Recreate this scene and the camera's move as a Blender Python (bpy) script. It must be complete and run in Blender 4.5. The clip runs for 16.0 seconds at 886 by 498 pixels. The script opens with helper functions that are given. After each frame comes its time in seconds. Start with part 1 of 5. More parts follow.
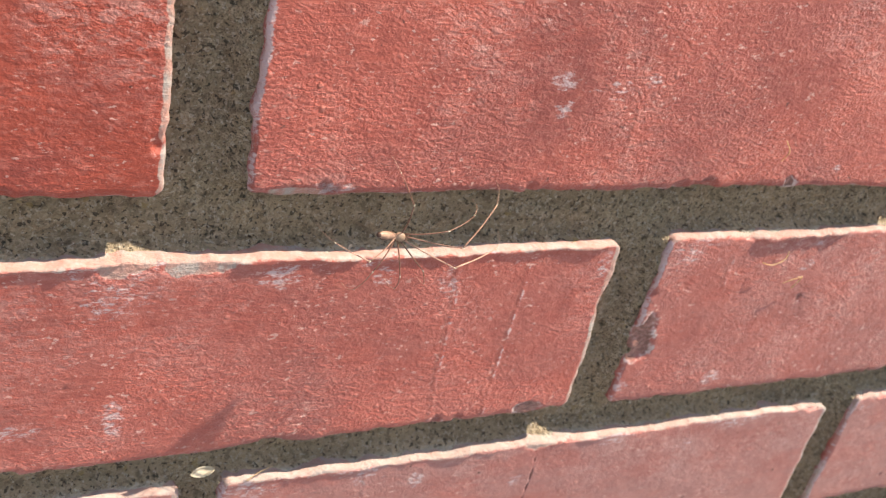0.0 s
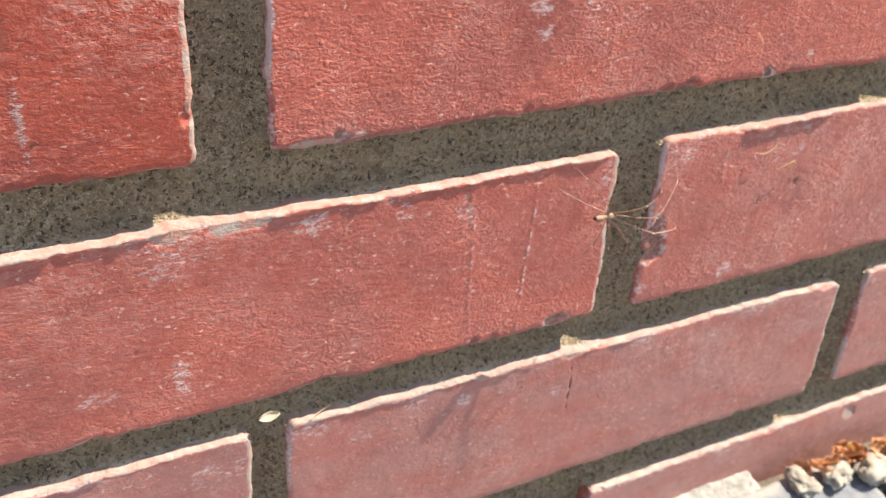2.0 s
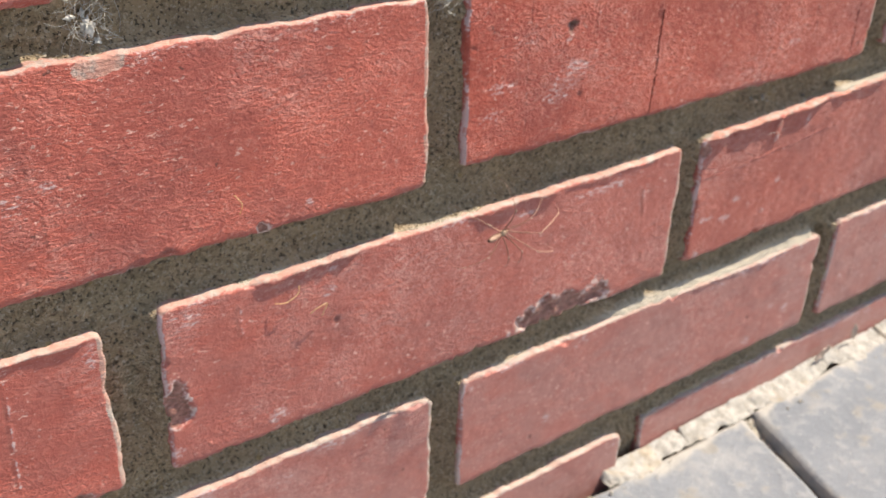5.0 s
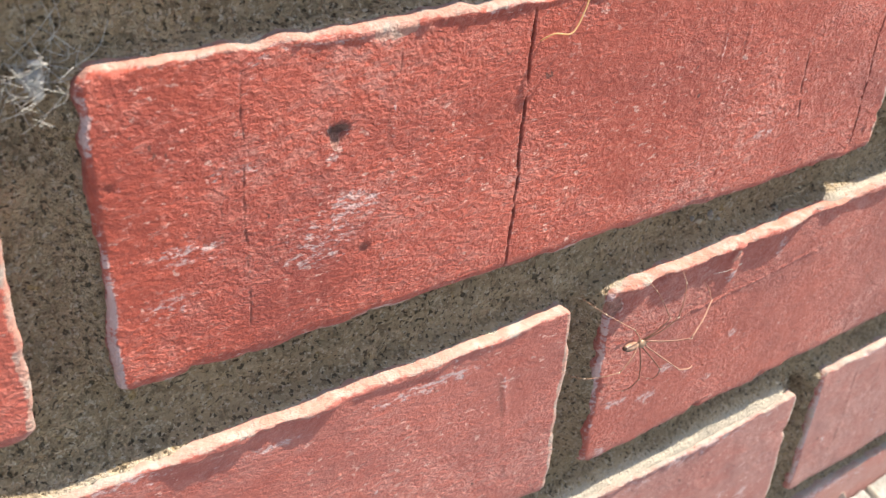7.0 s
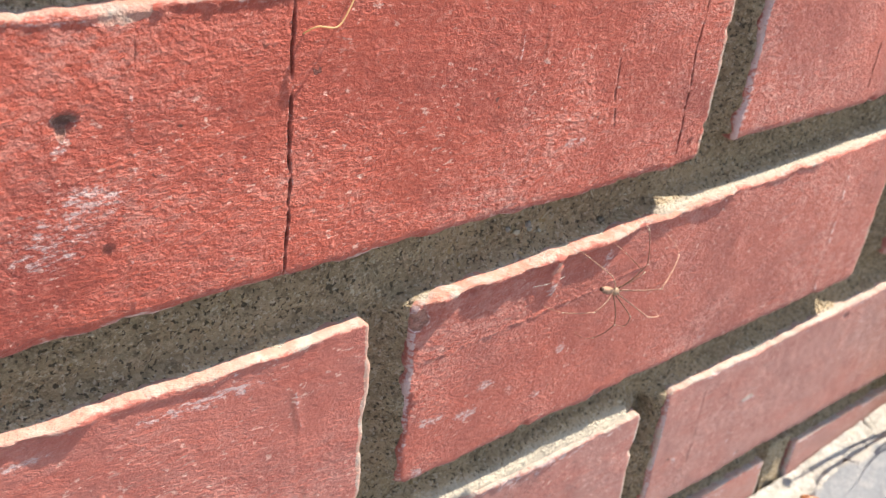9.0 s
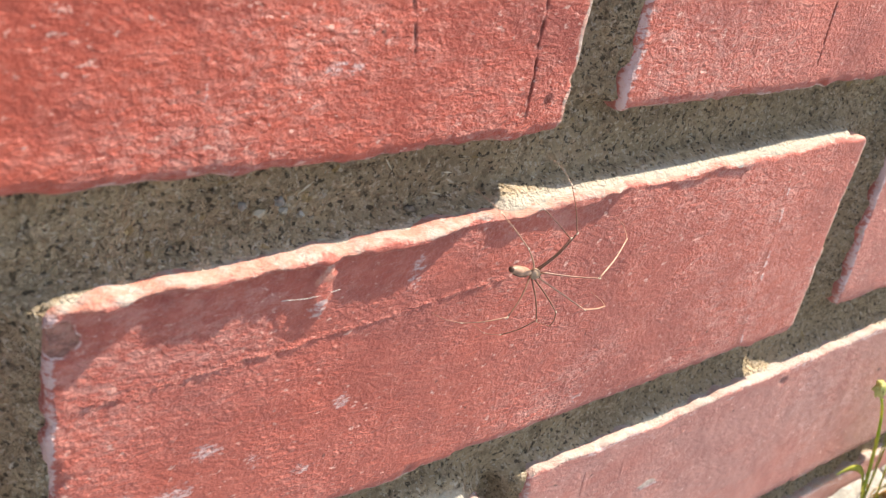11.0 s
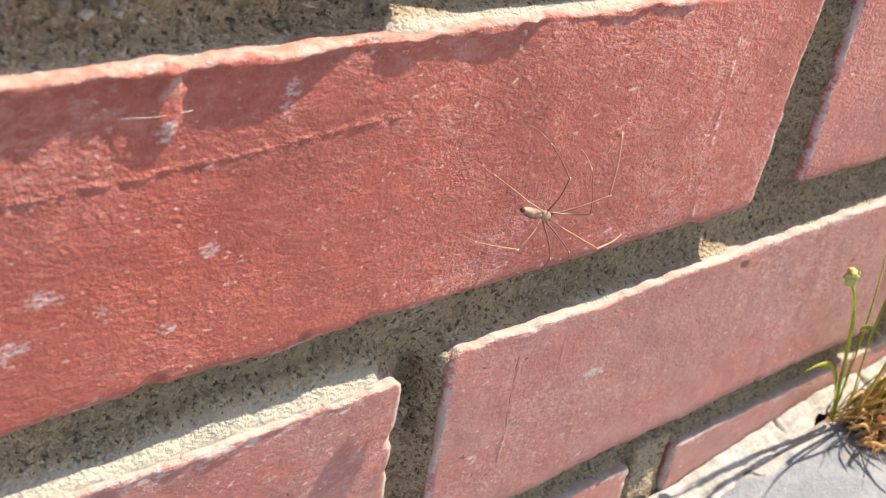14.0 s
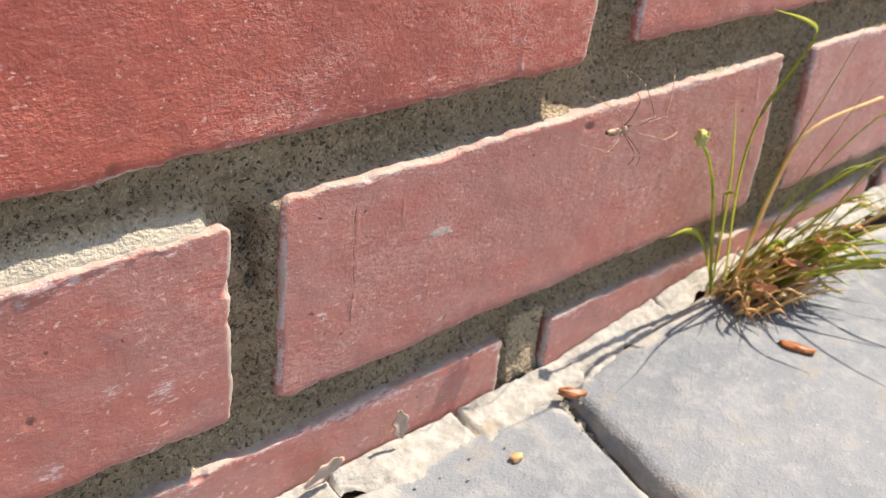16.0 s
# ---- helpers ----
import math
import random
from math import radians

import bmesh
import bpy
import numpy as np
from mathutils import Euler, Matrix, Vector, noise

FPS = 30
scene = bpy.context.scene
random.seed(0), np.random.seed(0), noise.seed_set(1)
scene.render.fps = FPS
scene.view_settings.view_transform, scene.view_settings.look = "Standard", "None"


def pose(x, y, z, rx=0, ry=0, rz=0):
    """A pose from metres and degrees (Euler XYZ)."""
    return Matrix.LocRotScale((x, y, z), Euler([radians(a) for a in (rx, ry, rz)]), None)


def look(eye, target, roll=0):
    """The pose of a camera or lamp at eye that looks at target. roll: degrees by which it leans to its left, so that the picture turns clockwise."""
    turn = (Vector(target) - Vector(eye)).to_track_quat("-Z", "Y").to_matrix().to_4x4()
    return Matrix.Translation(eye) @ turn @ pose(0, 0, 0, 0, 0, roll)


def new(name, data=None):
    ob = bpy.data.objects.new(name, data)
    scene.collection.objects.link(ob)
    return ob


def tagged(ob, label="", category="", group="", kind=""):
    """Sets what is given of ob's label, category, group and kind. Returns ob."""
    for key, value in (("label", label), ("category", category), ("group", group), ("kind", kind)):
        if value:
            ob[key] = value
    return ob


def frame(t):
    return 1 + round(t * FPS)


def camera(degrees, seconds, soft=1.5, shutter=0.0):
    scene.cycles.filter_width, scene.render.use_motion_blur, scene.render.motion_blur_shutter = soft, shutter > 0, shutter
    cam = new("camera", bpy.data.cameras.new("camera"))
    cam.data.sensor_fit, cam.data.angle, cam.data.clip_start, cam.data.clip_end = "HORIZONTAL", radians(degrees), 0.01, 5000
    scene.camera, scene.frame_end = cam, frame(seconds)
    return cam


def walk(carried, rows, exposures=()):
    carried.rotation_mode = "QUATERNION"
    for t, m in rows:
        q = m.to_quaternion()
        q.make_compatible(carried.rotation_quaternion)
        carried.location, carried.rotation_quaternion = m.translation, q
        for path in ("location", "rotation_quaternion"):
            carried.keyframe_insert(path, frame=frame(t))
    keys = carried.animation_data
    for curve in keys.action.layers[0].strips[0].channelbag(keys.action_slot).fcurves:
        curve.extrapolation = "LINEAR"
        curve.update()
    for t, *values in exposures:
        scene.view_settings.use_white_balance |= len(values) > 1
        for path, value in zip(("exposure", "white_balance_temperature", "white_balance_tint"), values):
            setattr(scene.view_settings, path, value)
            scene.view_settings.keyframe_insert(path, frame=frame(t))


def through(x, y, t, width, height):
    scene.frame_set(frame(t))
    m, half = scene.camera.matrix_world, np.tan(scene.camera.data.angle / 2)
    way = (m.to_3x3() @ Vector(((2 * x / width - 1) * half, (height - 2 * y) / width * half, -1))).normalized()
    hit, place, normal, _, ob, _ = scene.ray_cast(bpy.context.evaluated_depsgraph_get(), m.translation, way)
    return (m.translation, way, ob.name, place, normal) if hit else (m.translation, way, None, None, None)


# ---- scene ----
cam = camera(46.44, 16.0, soft=1.2)
# seconds, eye x y z in metres, yaw to the left from +y, pitch up, lean to the left
ROWS = [
    (0, 0.0022, -0.1849, 0.2829, -30.67, -29.85, 13.81),
    (0.5, 0.0027, -0.1882, 0.2856, -31.09, -30.13, 11.91),
    (1, -0.0037, -0.1920, 0.2907, -30.59, -30.83, 9.53),
    (1.5, -0.0099, -0.1993, 0.2825, -30.16, -31.27, 6.91),
    (2, -0.0080, -0.2074, 0.2838, -29.58, -31.33, 4.43),
    (2.5, 0.0122, -0.2167, 0.2859, -29.92, -30.96, 2.51),
    (3, 0.0426, -0.2295, 0.2808, -31.14, -30.33, 1.43),
    (3.5, 0.0587, -0.2419, 0.2953, -32.43, -29.60, 0.95),
    (4, 0.0489, -0.2418, 0.2947, -33.84, -29.36, 0.99),
    (4.5, 0.0619, -0.2385, 0.2914, -35.12, -29.52, 1.30),
    (5, 0.1017, -0.2388, 0.3219, -36.73, -30.11, 2.04),
    (5.2, 0.1132, -0.2421, 0.3498, -36.59, -30.36, 2.17),
    (7.3, 0.2532, -0.1291, 0.2907, -37.42, -31.03, 4.33),
    (7.5, 0.2537, -0.1261, 0.2929, -37.05, -30.89, 4.05),
    (8, 0.2622, -0.1323, 0.2838, -37.85, -30.61, 4.53),
    (8.5, 0.2654, -0.1445, 0.2867, -39.37, -30.12, 5.49),
    (9, 0.2777, -0.1555, 0.2874, -41.03, -29.26, 6.38),
    (9.5, 0.2899, -0.1435, 0.2655, -42.53, -28.15, 6.63),
    (9.7, 0.2994, -0.1433, 0.2699, -43.10, -27.73, 6.70),
    (11.8, 0.3931, -0.1054, 0.2218, -42.05, -25.12, 12.78),
    (12, 0.3967, -0.1027, 0.2230, -42.20, -25.21, 13.31),
    (12.5, 0.3909, -0.1073, 0.2239, -42.29, -25.54, 13.70),
    (13, 0.3954, -0.1069, 0.2219, -42.76, -26.76, 13.35),
    (13.5, 0.3935, -0.1250, 0.2133, -42.89, -27.46, 11.49),
    (14, 0.3894, -0.1292, 0.2112, -42.93, -28.22, 9.37),
    (14.5, 0.3852, -0.1269, 0.2116, -42.82, -29.18, 7.74),
    (15, 0.3819, -0.1297, 0.2051, -42.92, -29.36, 6.32),
    (15.5, 0.3959, -0.1477, 0.1961, -43.73, -28.73, 5.46),
    (16, 0.4000, -0.1673, 0.1869, -45.12, -27.69, 5.64),
]


# seconds and stops
EXPOSURES = [(t, e, 7350, 12) for t, e in ((0, 0.80), (2, 0.82), (3.5, 0.67), (5, 0.64), (7.5, 0.92), (9, 0.93), (12.5, 1.03), (13.5, 0.97), (14.5, 0.88), (15.5, 0.84), (16, 0.72))]


def aim(x, y, z, yaw, pitch, lean):
    return pose(x, y, z, 90 + pitch, 0, yaw) @ pose(0, 0, 0, 0, 0, lean)


cam.data.dof.use_dof, cam.data.dof.focus_distance, cam.data.dof.aperture_fstop = True, 0.21, 36.0
walk(cam, [(t, aim(*r)) for t, *r in ROWS], EXPOSURES)


def vec(*v):
    return Vector(v)


# ---- light ----
SUN_WAY = vec(0.60, -0.140, 1.0).normalized()
world = bpy.data.worlds.new("sky")
scene.world = world
world.use_nodes = True
wn = world.node_tree.nodes
sky = wn.new("ShaderNodeTexSky")
sky.sky_type, sky.sun_disc = "NISHITA", False
sky.sun_elevation = math.asin(SUN_WAY.z)
sky.sun_rotation = math.atan2(SUN_WAY.x, SUN_WAY.y)
wn["Background"].inputs["Strength"].default_value = 0.125
world.node_tree.links.new(sky.outputs["Color"], wn["Background"].inputs["Color"])
sun = new("sun", bpy.data.lights.new("sun", "SUN"))
sun.data.energy, sun.data.angle, sun.data.color = 5.0, radians(0.6), (1.0, 0.94, 0.85)
sun.matrix_world = look(SUN_WAY * 5, (0, 0, 0))


# ---- materials ----
class Mat:
    """A small builder for node materials."""

    def __init__(self, name, rough=0.7, spec=0.4):
        self.m = bpy.data.materials.new(name)
        self.m.use_nodes = True
        self.m.cycles.use_bump_map_correction = False
        self.t = self.m.node_tree
        self.b = self.t.nodes["Principled BSDF"]
        self.b.inputs["Roughness"].default_value = rough
        self.b.inputs["Specular IOR Level"].default_value = spec
        tc, oi = self.t.nodes.new("ShaderNodeTexCoord"), self.t.nodes.new("ShaderNodeObjectInfo")
        add = self.t.nodes.new("ShaderNodeVectorMath")
        add.operation = "MULTIPLY_ADD"
        self.t.links.new(oi.outputs["Random"], add.inputs[0])
        add.inputs[1].default_value = (7.3, 3.1, 5.7)
        self.t.links.new(tc.outputs["Object"], add.inputs[2])
        self.co, self.rand = add.outputs[0], oi.outputs["Random"]

    def link(self, a, b):
        self.t.links.new(a, b)

    def put(self, sock, v):
        if hasattr(v, "is_output"):
            self.link(v, sock)
        else:
            sock.default_value = v

    def noise(self, scale, detail=3.0, rough=0.55, stretch=None):
        n = self.t.nodes.new("ShaderNodeTexNoise")
        n.inputs["Scale"].default_value, n.inputs["Detail"].default_value, n.inputs["Roughness"].default_value = scale, detail, rough
        co = self.co
        if stretch:
            mp = self.t.nodes.new("ShaderNodeVectorMath")
            mp.operation = "MULTIPLY"
            self.link(co, mp.inputs[0])
            mp.inputs[1].default_value = stretch
            co = mp.outputs[0]
        self.link(co, n.inputs["Vector"])
        return n.outputs["Fac"]

    def cells(self, scale, feature="F1"):
        n = self.t.nodes.new("ShaderNodeTexVoronoi")
        n.feature = feature
        n.inputs["Scale"].default_value = scale
        self.link(self.co, n.inputs["Vector"])
        return n.outputs

    def ramp(self, x, lo, hi):
        n = self.t.nodes.new("ShaderNodeMapRange")
        n.interpolation_type = "SMOOTHSTEP"
        self.put(n.inputs["Value"], x)
        n.inputs["From Min"].default_value, n.inputs["From Max"].default_value = lo, hi
        return n.outputs["Result"]

    def math(self, op, a, b=0.0):
        n = self.t.nodes.new("ShaderNodeMath")
        n.operation = op
        self.put(n.inputs[0], a)
        self.put(n.inputs[1], b)
        return n.outputs[0]

    def mix(self, f, a, b):
        n = self.t.nodes.new("ShaderNodeMix")
        n.data_type = "RGBA"
        self.put(n.inputs["Factor"], f)
        for sock, v in ((n.inputs[6], a), (n.inputs[7], b)):
            self.put(sock, v if hasattr(v, "is_output") else (*v, 1.0))
        return n.outputs[2]

    def attr(self, name):
        n = self.t.nodes.new("ShaderNodeAttribute")
        n.attribute_name = name
        return n.outputs["Fac"]

    def bump(self, *layers, strength=1.0):
        """Layers of (height socket, metres)."""
        last = None
        for h, d in layers:
            n = self.t.nodes.new("ShaderNodeBump")
            n.inputs["Distance"].default_value = d
            self.put(n.inputs["Strength"], strength)
            self.link(h, n.inputs["Height"])
            if last:
                self.link(last, n.inputs["Normal"])
            last = n.outputs["Normal"]
        self.link(last, self.b.inputs["Normal"])

    def color(self, c):
        self.put(self.b.inputs["Base Color"], c if hasattr(c, "is_output") else (*c, 1.0))

    def rough(self, r):
        self.put(self.b.inputs["Roughness"], r)


def brick_material():
    m = Mat("red_painted_brick", 0.6, 0.5)
    flat = (0.72, 1.0, 1.22)
    grit = m.attr("grit")
    big, mid, fine, micro = m.noise(28, 4), m.noise(470, 5, 0.66, flat), m.noise(1150, 4, 0.68, flat), m.noise(2600, 2)
    base = m.mix(m.ramp(big, 0.35, 0.65), (0.46, 0.092, 0.058), (0.36, 0.073, 0.052))
    base = m.mix(m.math("MULTIPLY", m.rand, 0.4), base, (0.48, 0.064, 0.034))
    base = m.mix(m.attr("tone"), base, (0.36, 0.052, 0.026))
    base = m.mix(m.math("MULTIPLY", m.ramp(m.noise(20, 5, 0.7), 0.47, 0.66), 0.72), base, (0.27, 0.050, 0.038))
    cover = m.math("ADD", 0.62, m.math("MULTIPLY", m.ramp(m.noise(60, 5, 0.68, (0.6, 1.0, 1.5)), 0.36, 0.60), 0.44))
    base = m.mix(m.math("MULTIPLY", m.attr("greyed"), cover), base, (0.405, 0.180, 0.156))
    # raised grain lighter and crevices darker, the bump's shading painted in
    base = m.mix(m.math("MULTIPLY", m.ramp(mid, 0.50, 0.68), m.math("MULTIPLY", grit, 0.24)), base, (0.62, 0.22, 0.17))
    base = m.mix(m.math("MULTIPLY", m.ramp(mid, 0.48, 0.34), m.math("MULTIPLY", grit, 0.20)), base, (0.18, 0.034, 0.026))
    greyed = m.math("MULTIPLY", m.ramp(m.noise(17, 5, 0.68), 0.44, 0.66), m.ramp(m.noise(420, 5, 0.75, (0.65, 1, 1.35)), 0.44, 0.62))
    base = m.mix(m.math("MULTIPLY", greyed, 0.36), base, (0.60, 0.37, 0.33))
    scuff = m.math("MULTIPLY", m.ramp(m.noise(760, 5, 0.78, (0.7, 1, 1.3)), 0.57, 0.66), m.ramp(m.noise(70, 4, 0.6), 0.42, 0.62))
    base = m.mix(m.math("MULTIPLY", scuff, 0.62), base, (0.70, 0.37, 0.31))
    specks = m.math("MULTIPLY", m.ramp(m.noise(620, 3, 0.6, flat), 0.62, 0.68), m.ramp(m.noise(45, 3), 0.38, 0.56))
    base = m.mix(m.math("MULTIPLY", specks, 0.7), base, (0.68, 0.42, 0.36))
    pits = m.ramp(m.noise(330, 2), 0.27, 0.23)
    base = m.mix(m.math("MULTIPLY", pits, 0.8), base, (0.09, 0.03, 0.022))
    lime = m.ramp(m.math("ADD", m.attr("lime"), m.math("MULTIPLY", m.math("SUBTRACT", m.noise(620, 5, 0.78, (0.6, 1, 1.5)), 0.5), 2.8)), 0.60, 1.0)
    base = m.mix(m.math("MULTIPLY", lime, 0.68), base, (0.62, 0.52, 0.52))
    wear = m.ramp(m.math("ADD", m.attr("wear"), m.math("MULTIPLY", m.math("SUBTRACT", m.noise(260, 5, 0.68), 0.5), 1.2)), 0.44, 0.62)
    pale = m.mix(m.ramp(m.noise(190, 4), 0.42, 0.60), (0.415, 0.352, 0.312), (0.42, 0.29, 0.245))
    pale = m.mix(m.math("MULTIPLY", m.attr("pink"), m.ramp(m.noise(230, 4, 0.65), 0.38, 0.58)), pale, (0.50, 0.20, 0.145))
    pale = m.mix(m.math("MULTIPLY", m.ramp(m.noise(330, 4, 0.65), 0.56, 0.70), 0.45), pale, (0.54, 0.30, 0.25))
    pale = m.mix(m.math("MULTIPLY", m.ramp(m.noise(700, 3, 0.7), 0.42, 0.34), 0.6), pale, (0.34, 0.22, 0.18))
    base = m.mix(wear, base, pale)
    cut = m.math("ADD", m.attr("chip"), m.math("MULTIPLY", m.math("SUBTRACT", m.noise(420, 5, 0.7), 0.5), 0.34))
    inside, rim = m.ramp(cut, 0.52, 0.57), m.math("MULTIPLY", m.ramp(cut, 0.43, 0.50), m.ramp(m.noise(260, 3), 0.40, 0.58))
    hole = m.mix(m.ramp(mid, 0.4, 0.62), (0.20, 0.080, 0.060), (0.40, 0.18, 0.14))
    hole = m.mix(m.math("MULTIPLY", m.ramp(fine, 0.52, 0.64), 0.3), hole, (0.50, 0.34, 0.28))
    hole = m.mix(m.attr("pale"), hole, pale)
    base = m.mix(m.math("MULTIPLY", rim, 0.9), base, (0.68, 0.54, 0.50))
    base = m.mix(inside, base, hole)
    # dark cracks and pits; also painted shade on the brick's ends
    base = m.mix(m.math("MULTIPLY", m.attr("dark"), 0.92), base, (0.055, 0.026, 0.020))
    spot = m.cells(150)
    pimple = m.math("MULTIPLY", m.ramp(spot["Distance"], 0.13, 0.04), m.ramp(m.noise(60, 2), 0.38, 0.55))
    # paler tips on the raised specks, a painted highlight
    base = m.mix(m.math("MULTIPLY", pimple, 0.30), base, (0.66, 0.27, 0.21))
    m.color(base)
    m.rough(m.math("ADD", 0.42, m.math("MULTIPLY", fine, 0.4)))
    m.b.inputs["Sheen Weight"].default_value, m.b.inputs["Sheen Roughness"].default_value = 0.12, 0.5
    folds = m.noise(270, 4, 0.62, (0.72, 1.0, 1.3))
    lumps = m.noise(1050, 2.2, 0.55, (0.95, 1.0, 1.05))
    patchy = m.math("MULTIPLY", grit, m.math("ADD", 0.45, m.math("MULTIPLY", m.ramp(m.noise(34, 3), 0.32, 0.66), 0.85)))
    m.bump((pimple, 0.00018), (folds, 0.00022), (mid, 0.00032), (lumps, 0.00028), (fine, 0.00027), (micro, 0.00005), strength=patchy)
    return m.m


def mortar_material():
    m = Mat("sandy_grey_mortar", 0.95, 0.2)
    flat = (0.85, 1.0, 1.15)
    fine, mid, pit = m.noise(1700, 3, 0.7), m.noise(400, 5, 0.72, flat), m.noise(900, 2, 0.5)
    base = m.mix(m.ramp(m.noise(35, 3), 0.35, 0.65), (0.550, 0.428, 0.282), (0.430, 0.337, 0.224))
    base = m.mix(m.ramp(mid, 0.47, 0.66), base, (0.61, 0.492, 0.348))
    # dark grains, with shade between grains and in pits painted as colour
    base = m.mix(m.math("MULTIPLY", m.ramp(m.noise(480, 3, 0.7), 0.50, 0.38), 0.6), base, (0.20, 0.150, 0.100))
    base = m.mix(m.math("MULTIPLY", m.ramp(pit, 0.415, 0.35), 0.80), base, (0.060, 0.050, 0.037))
    base = m.mix(m.math("MULTIPLY", m.ramp(m.noise(820, 4, 0.68), 0.55, 0.63), 0.85), base, (0.66, 0.58, 0.46))
    base = m.mix(m.math("MULTIPLY", m.ramp(m.noise(260, 2), 0.70, 0.74), 0.7), base, (0.46, 0.33, 0.15))
    # cream smears at the ledges; the colour also holds the sun they catch
    base = m.mix(m.ramp(m.math("ADD", m.attr("cream"), m.math("MULTIPLY", m.math("SUBTRACT", pit, 0.5), 0.6)), 0.25, 0.75), base, (0.465, 0.420, 0.345))
    m.color(base)
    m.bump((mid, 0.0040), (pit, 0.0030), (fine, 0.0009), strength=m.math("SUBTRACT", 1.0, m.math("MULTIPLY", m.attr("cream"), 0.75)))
    return m.m


def paver_material():
    m = Mat("blue_grey_paver", 0.75, 0.4)
    big, mid, fine = m.noise(14, 4), m.noise(120, 5, 0.65), m.noise(1300, 2)
    base = m.mix(m.ramp(big, 0.35, 0.65), (0.160, 0.182, 0.212), (0.204, 0.226, 0.256))
    base = m.mix(m.math("MULTIPLY", m.ramp(mid, 0.47, 0.64), 0.5), base, (0.29, 0.305, 0.32))
    base = m.mix(m.math("MULTIPLY", m.ramp(m.noise(33, 5, 0.7), 0.50, 0.70), 0.30), base, (0.34, 0.345, 0.345))
    base = m.mix(m.math("MULTIPLY", m.ramp(m.noise(60, 3), 0.58, 0.72), 0.5), base, (0.225, 0.205, 0.165))
    base = m.mix(m.math("MULTIPLY", m.ramp(m.noise(420, 2), 0.30, 0.24), 0.6), base, (0.12, 0.12, 0.12))
    base = m.mix(m.math("MULTIPLY", m.ramp(m.noise(500, 2), 0.70, 0.75), 0.7), base, (0.42, 0.42, 0.41))
    base = m.mix(m.ramp(m.math("ADD", m.attr("wear"), m.math("MULTIPLY", m.math("SUBTRACT", m.noise(150, 4), 0.5), 0.8)), 0.35, 0.9), base, (0.36, 0.355, 0.335))
    m.color(base)
    m.bump((mid, 0.0012), (fine, 0.0004))
    return m.m


def plain_material(name, a, b, scale=200, rough=0.8, relief=0.0004, spec=0.3, trans=0.0):
    m = Mat(name, rough, spec)
    n = m.noise(scale, 4, 0.6)
    m.color(m.mix(m.ramp(n, 0.35, 0.65), a, b))
    if relief:
        m.bump((n, relief))
    if trans:
        m.b.inputs["Transmission Weight"].default_value = trans
    return m.m


BRICK = brick_material()
MORTAR = mortar_material()
PAVER = paver_material()


def leaf_material(name, a, b, scale=120, through=0.55):
    """A thin leaf that lets some light through."""
    m = Mat(name, 0.5, 0.4)
    col = m.mix(m.ramp(m.noise(scale, 3), 0.35, 0.65), a, b)
    col = m.mix(m.math("MULTIPLY", m.rand, 0.6), col, b)
    m.color(col)
    tr, mx = m.t.nodes.new("ShaderNodeBsdfTranslucent"), m.t.nodes.new("ShaderNodeMixShader")
    m.link(col, tr.inputs["Color"])
    mx.inputs[0].default_value = through
    m.link(m.b.outputs[0], mx.inputs[1])
    m.link(tr.outputs[0], mx.inputs[2])
    m.link(mx.outputs[0], m.t.nodes["Material Output"].inputs["Surface"])
    return m.m


GRASS = leaf_material("fresh_grass", (0.34, 0.46, 0.05), (0.58, 0.58, 0.11))
STRAW = leaf_material("dry_straw", (0.88, 0.74, 0.46), (0.82, 0.56, 0.30), 160, 0.5)
DRY_LEAF = leaf_material("curled_dry_leaf", (0.78, 0.43, 0.22), (0.58, 0.27, 0.13), 220, 0.3)
YELLOW_LEAF = leaf_material("yellow_leaf", (0.58, 0.40, 0.05), (0.48, 0.30, 0.04), 300, 0.2)
SEED = plain_material("orange_brown_husk", (0.42, 0.15, 0.05), (0.27, 0.085, 0.03), 260, 0.45, 0.0004, 0.5)
STONE = plain_material("pale_broken_stone", (0.46, 0.43, 0.37), (0.32, 0.295, 0.25), 180, 0.9, 0.0012)
BROKEN = plain_material("broken_salmon_brick", (0.52, 0.20, 0.14), (0.46, 0.24, 0.18), 420, 0.9, 0.0006)
PEBBLE = plain_material("blue_grey_pebble", (0.21, 0.195, 0.18), (0.29, 0.27, 0.245), 700, 0.8, 0.0003)
FLAKE = leaf_material("papery_grey_flake", (0.58, 0.45, 0.37), (0.50, 0.37, 0.30), 150, 0.2)
HAY = leaf_material("pale_hay", (0.66, 0.60, 0.48), (0.58, 0.50, 0.37), 300, 0.3)
SILK = leaf_material("white_cobweb_silk", (0.72, 0.71, 0.68), (0.62, 0.60, 0.56), 300, 0.3)
PETAL = leaf_material("pale_yellow_flower", (0.72, 0.70, 0.28), (0.60, 0.60, 0.20), 500, 0.3)
BELLY = plain_material("mottled_tan_abdomen", (0.44, 0.275, 0.19), (0.25, 0.145, 0.10), 700, 0.45, 0.0001, 0.5)
THORAX = plain_material("translucent_tan_carapace", (0.40, 0.27, 0.18), (0.28, 0.18, 0.12), 900, 0.4, 0.0001, 0.5)
LIMB = plain_material("pale_brown_leg", (0.50, 0.30, 0.21), (0.40, 0.22, 0.15), 900, 0.4, 0.0, 0.5)
THIGH = plain_material("brown_leg", (0.26, 0.13, 0.085), (0.20, 0.095, 0.06), 900, 0.4, 0.0, 0.5)
JOINT = plain_material("white_leg_joint", (0.75, 0.66, 0.52), (0.66, 0.56, 0.42), 900, 0.4, 0.0, 0.5)
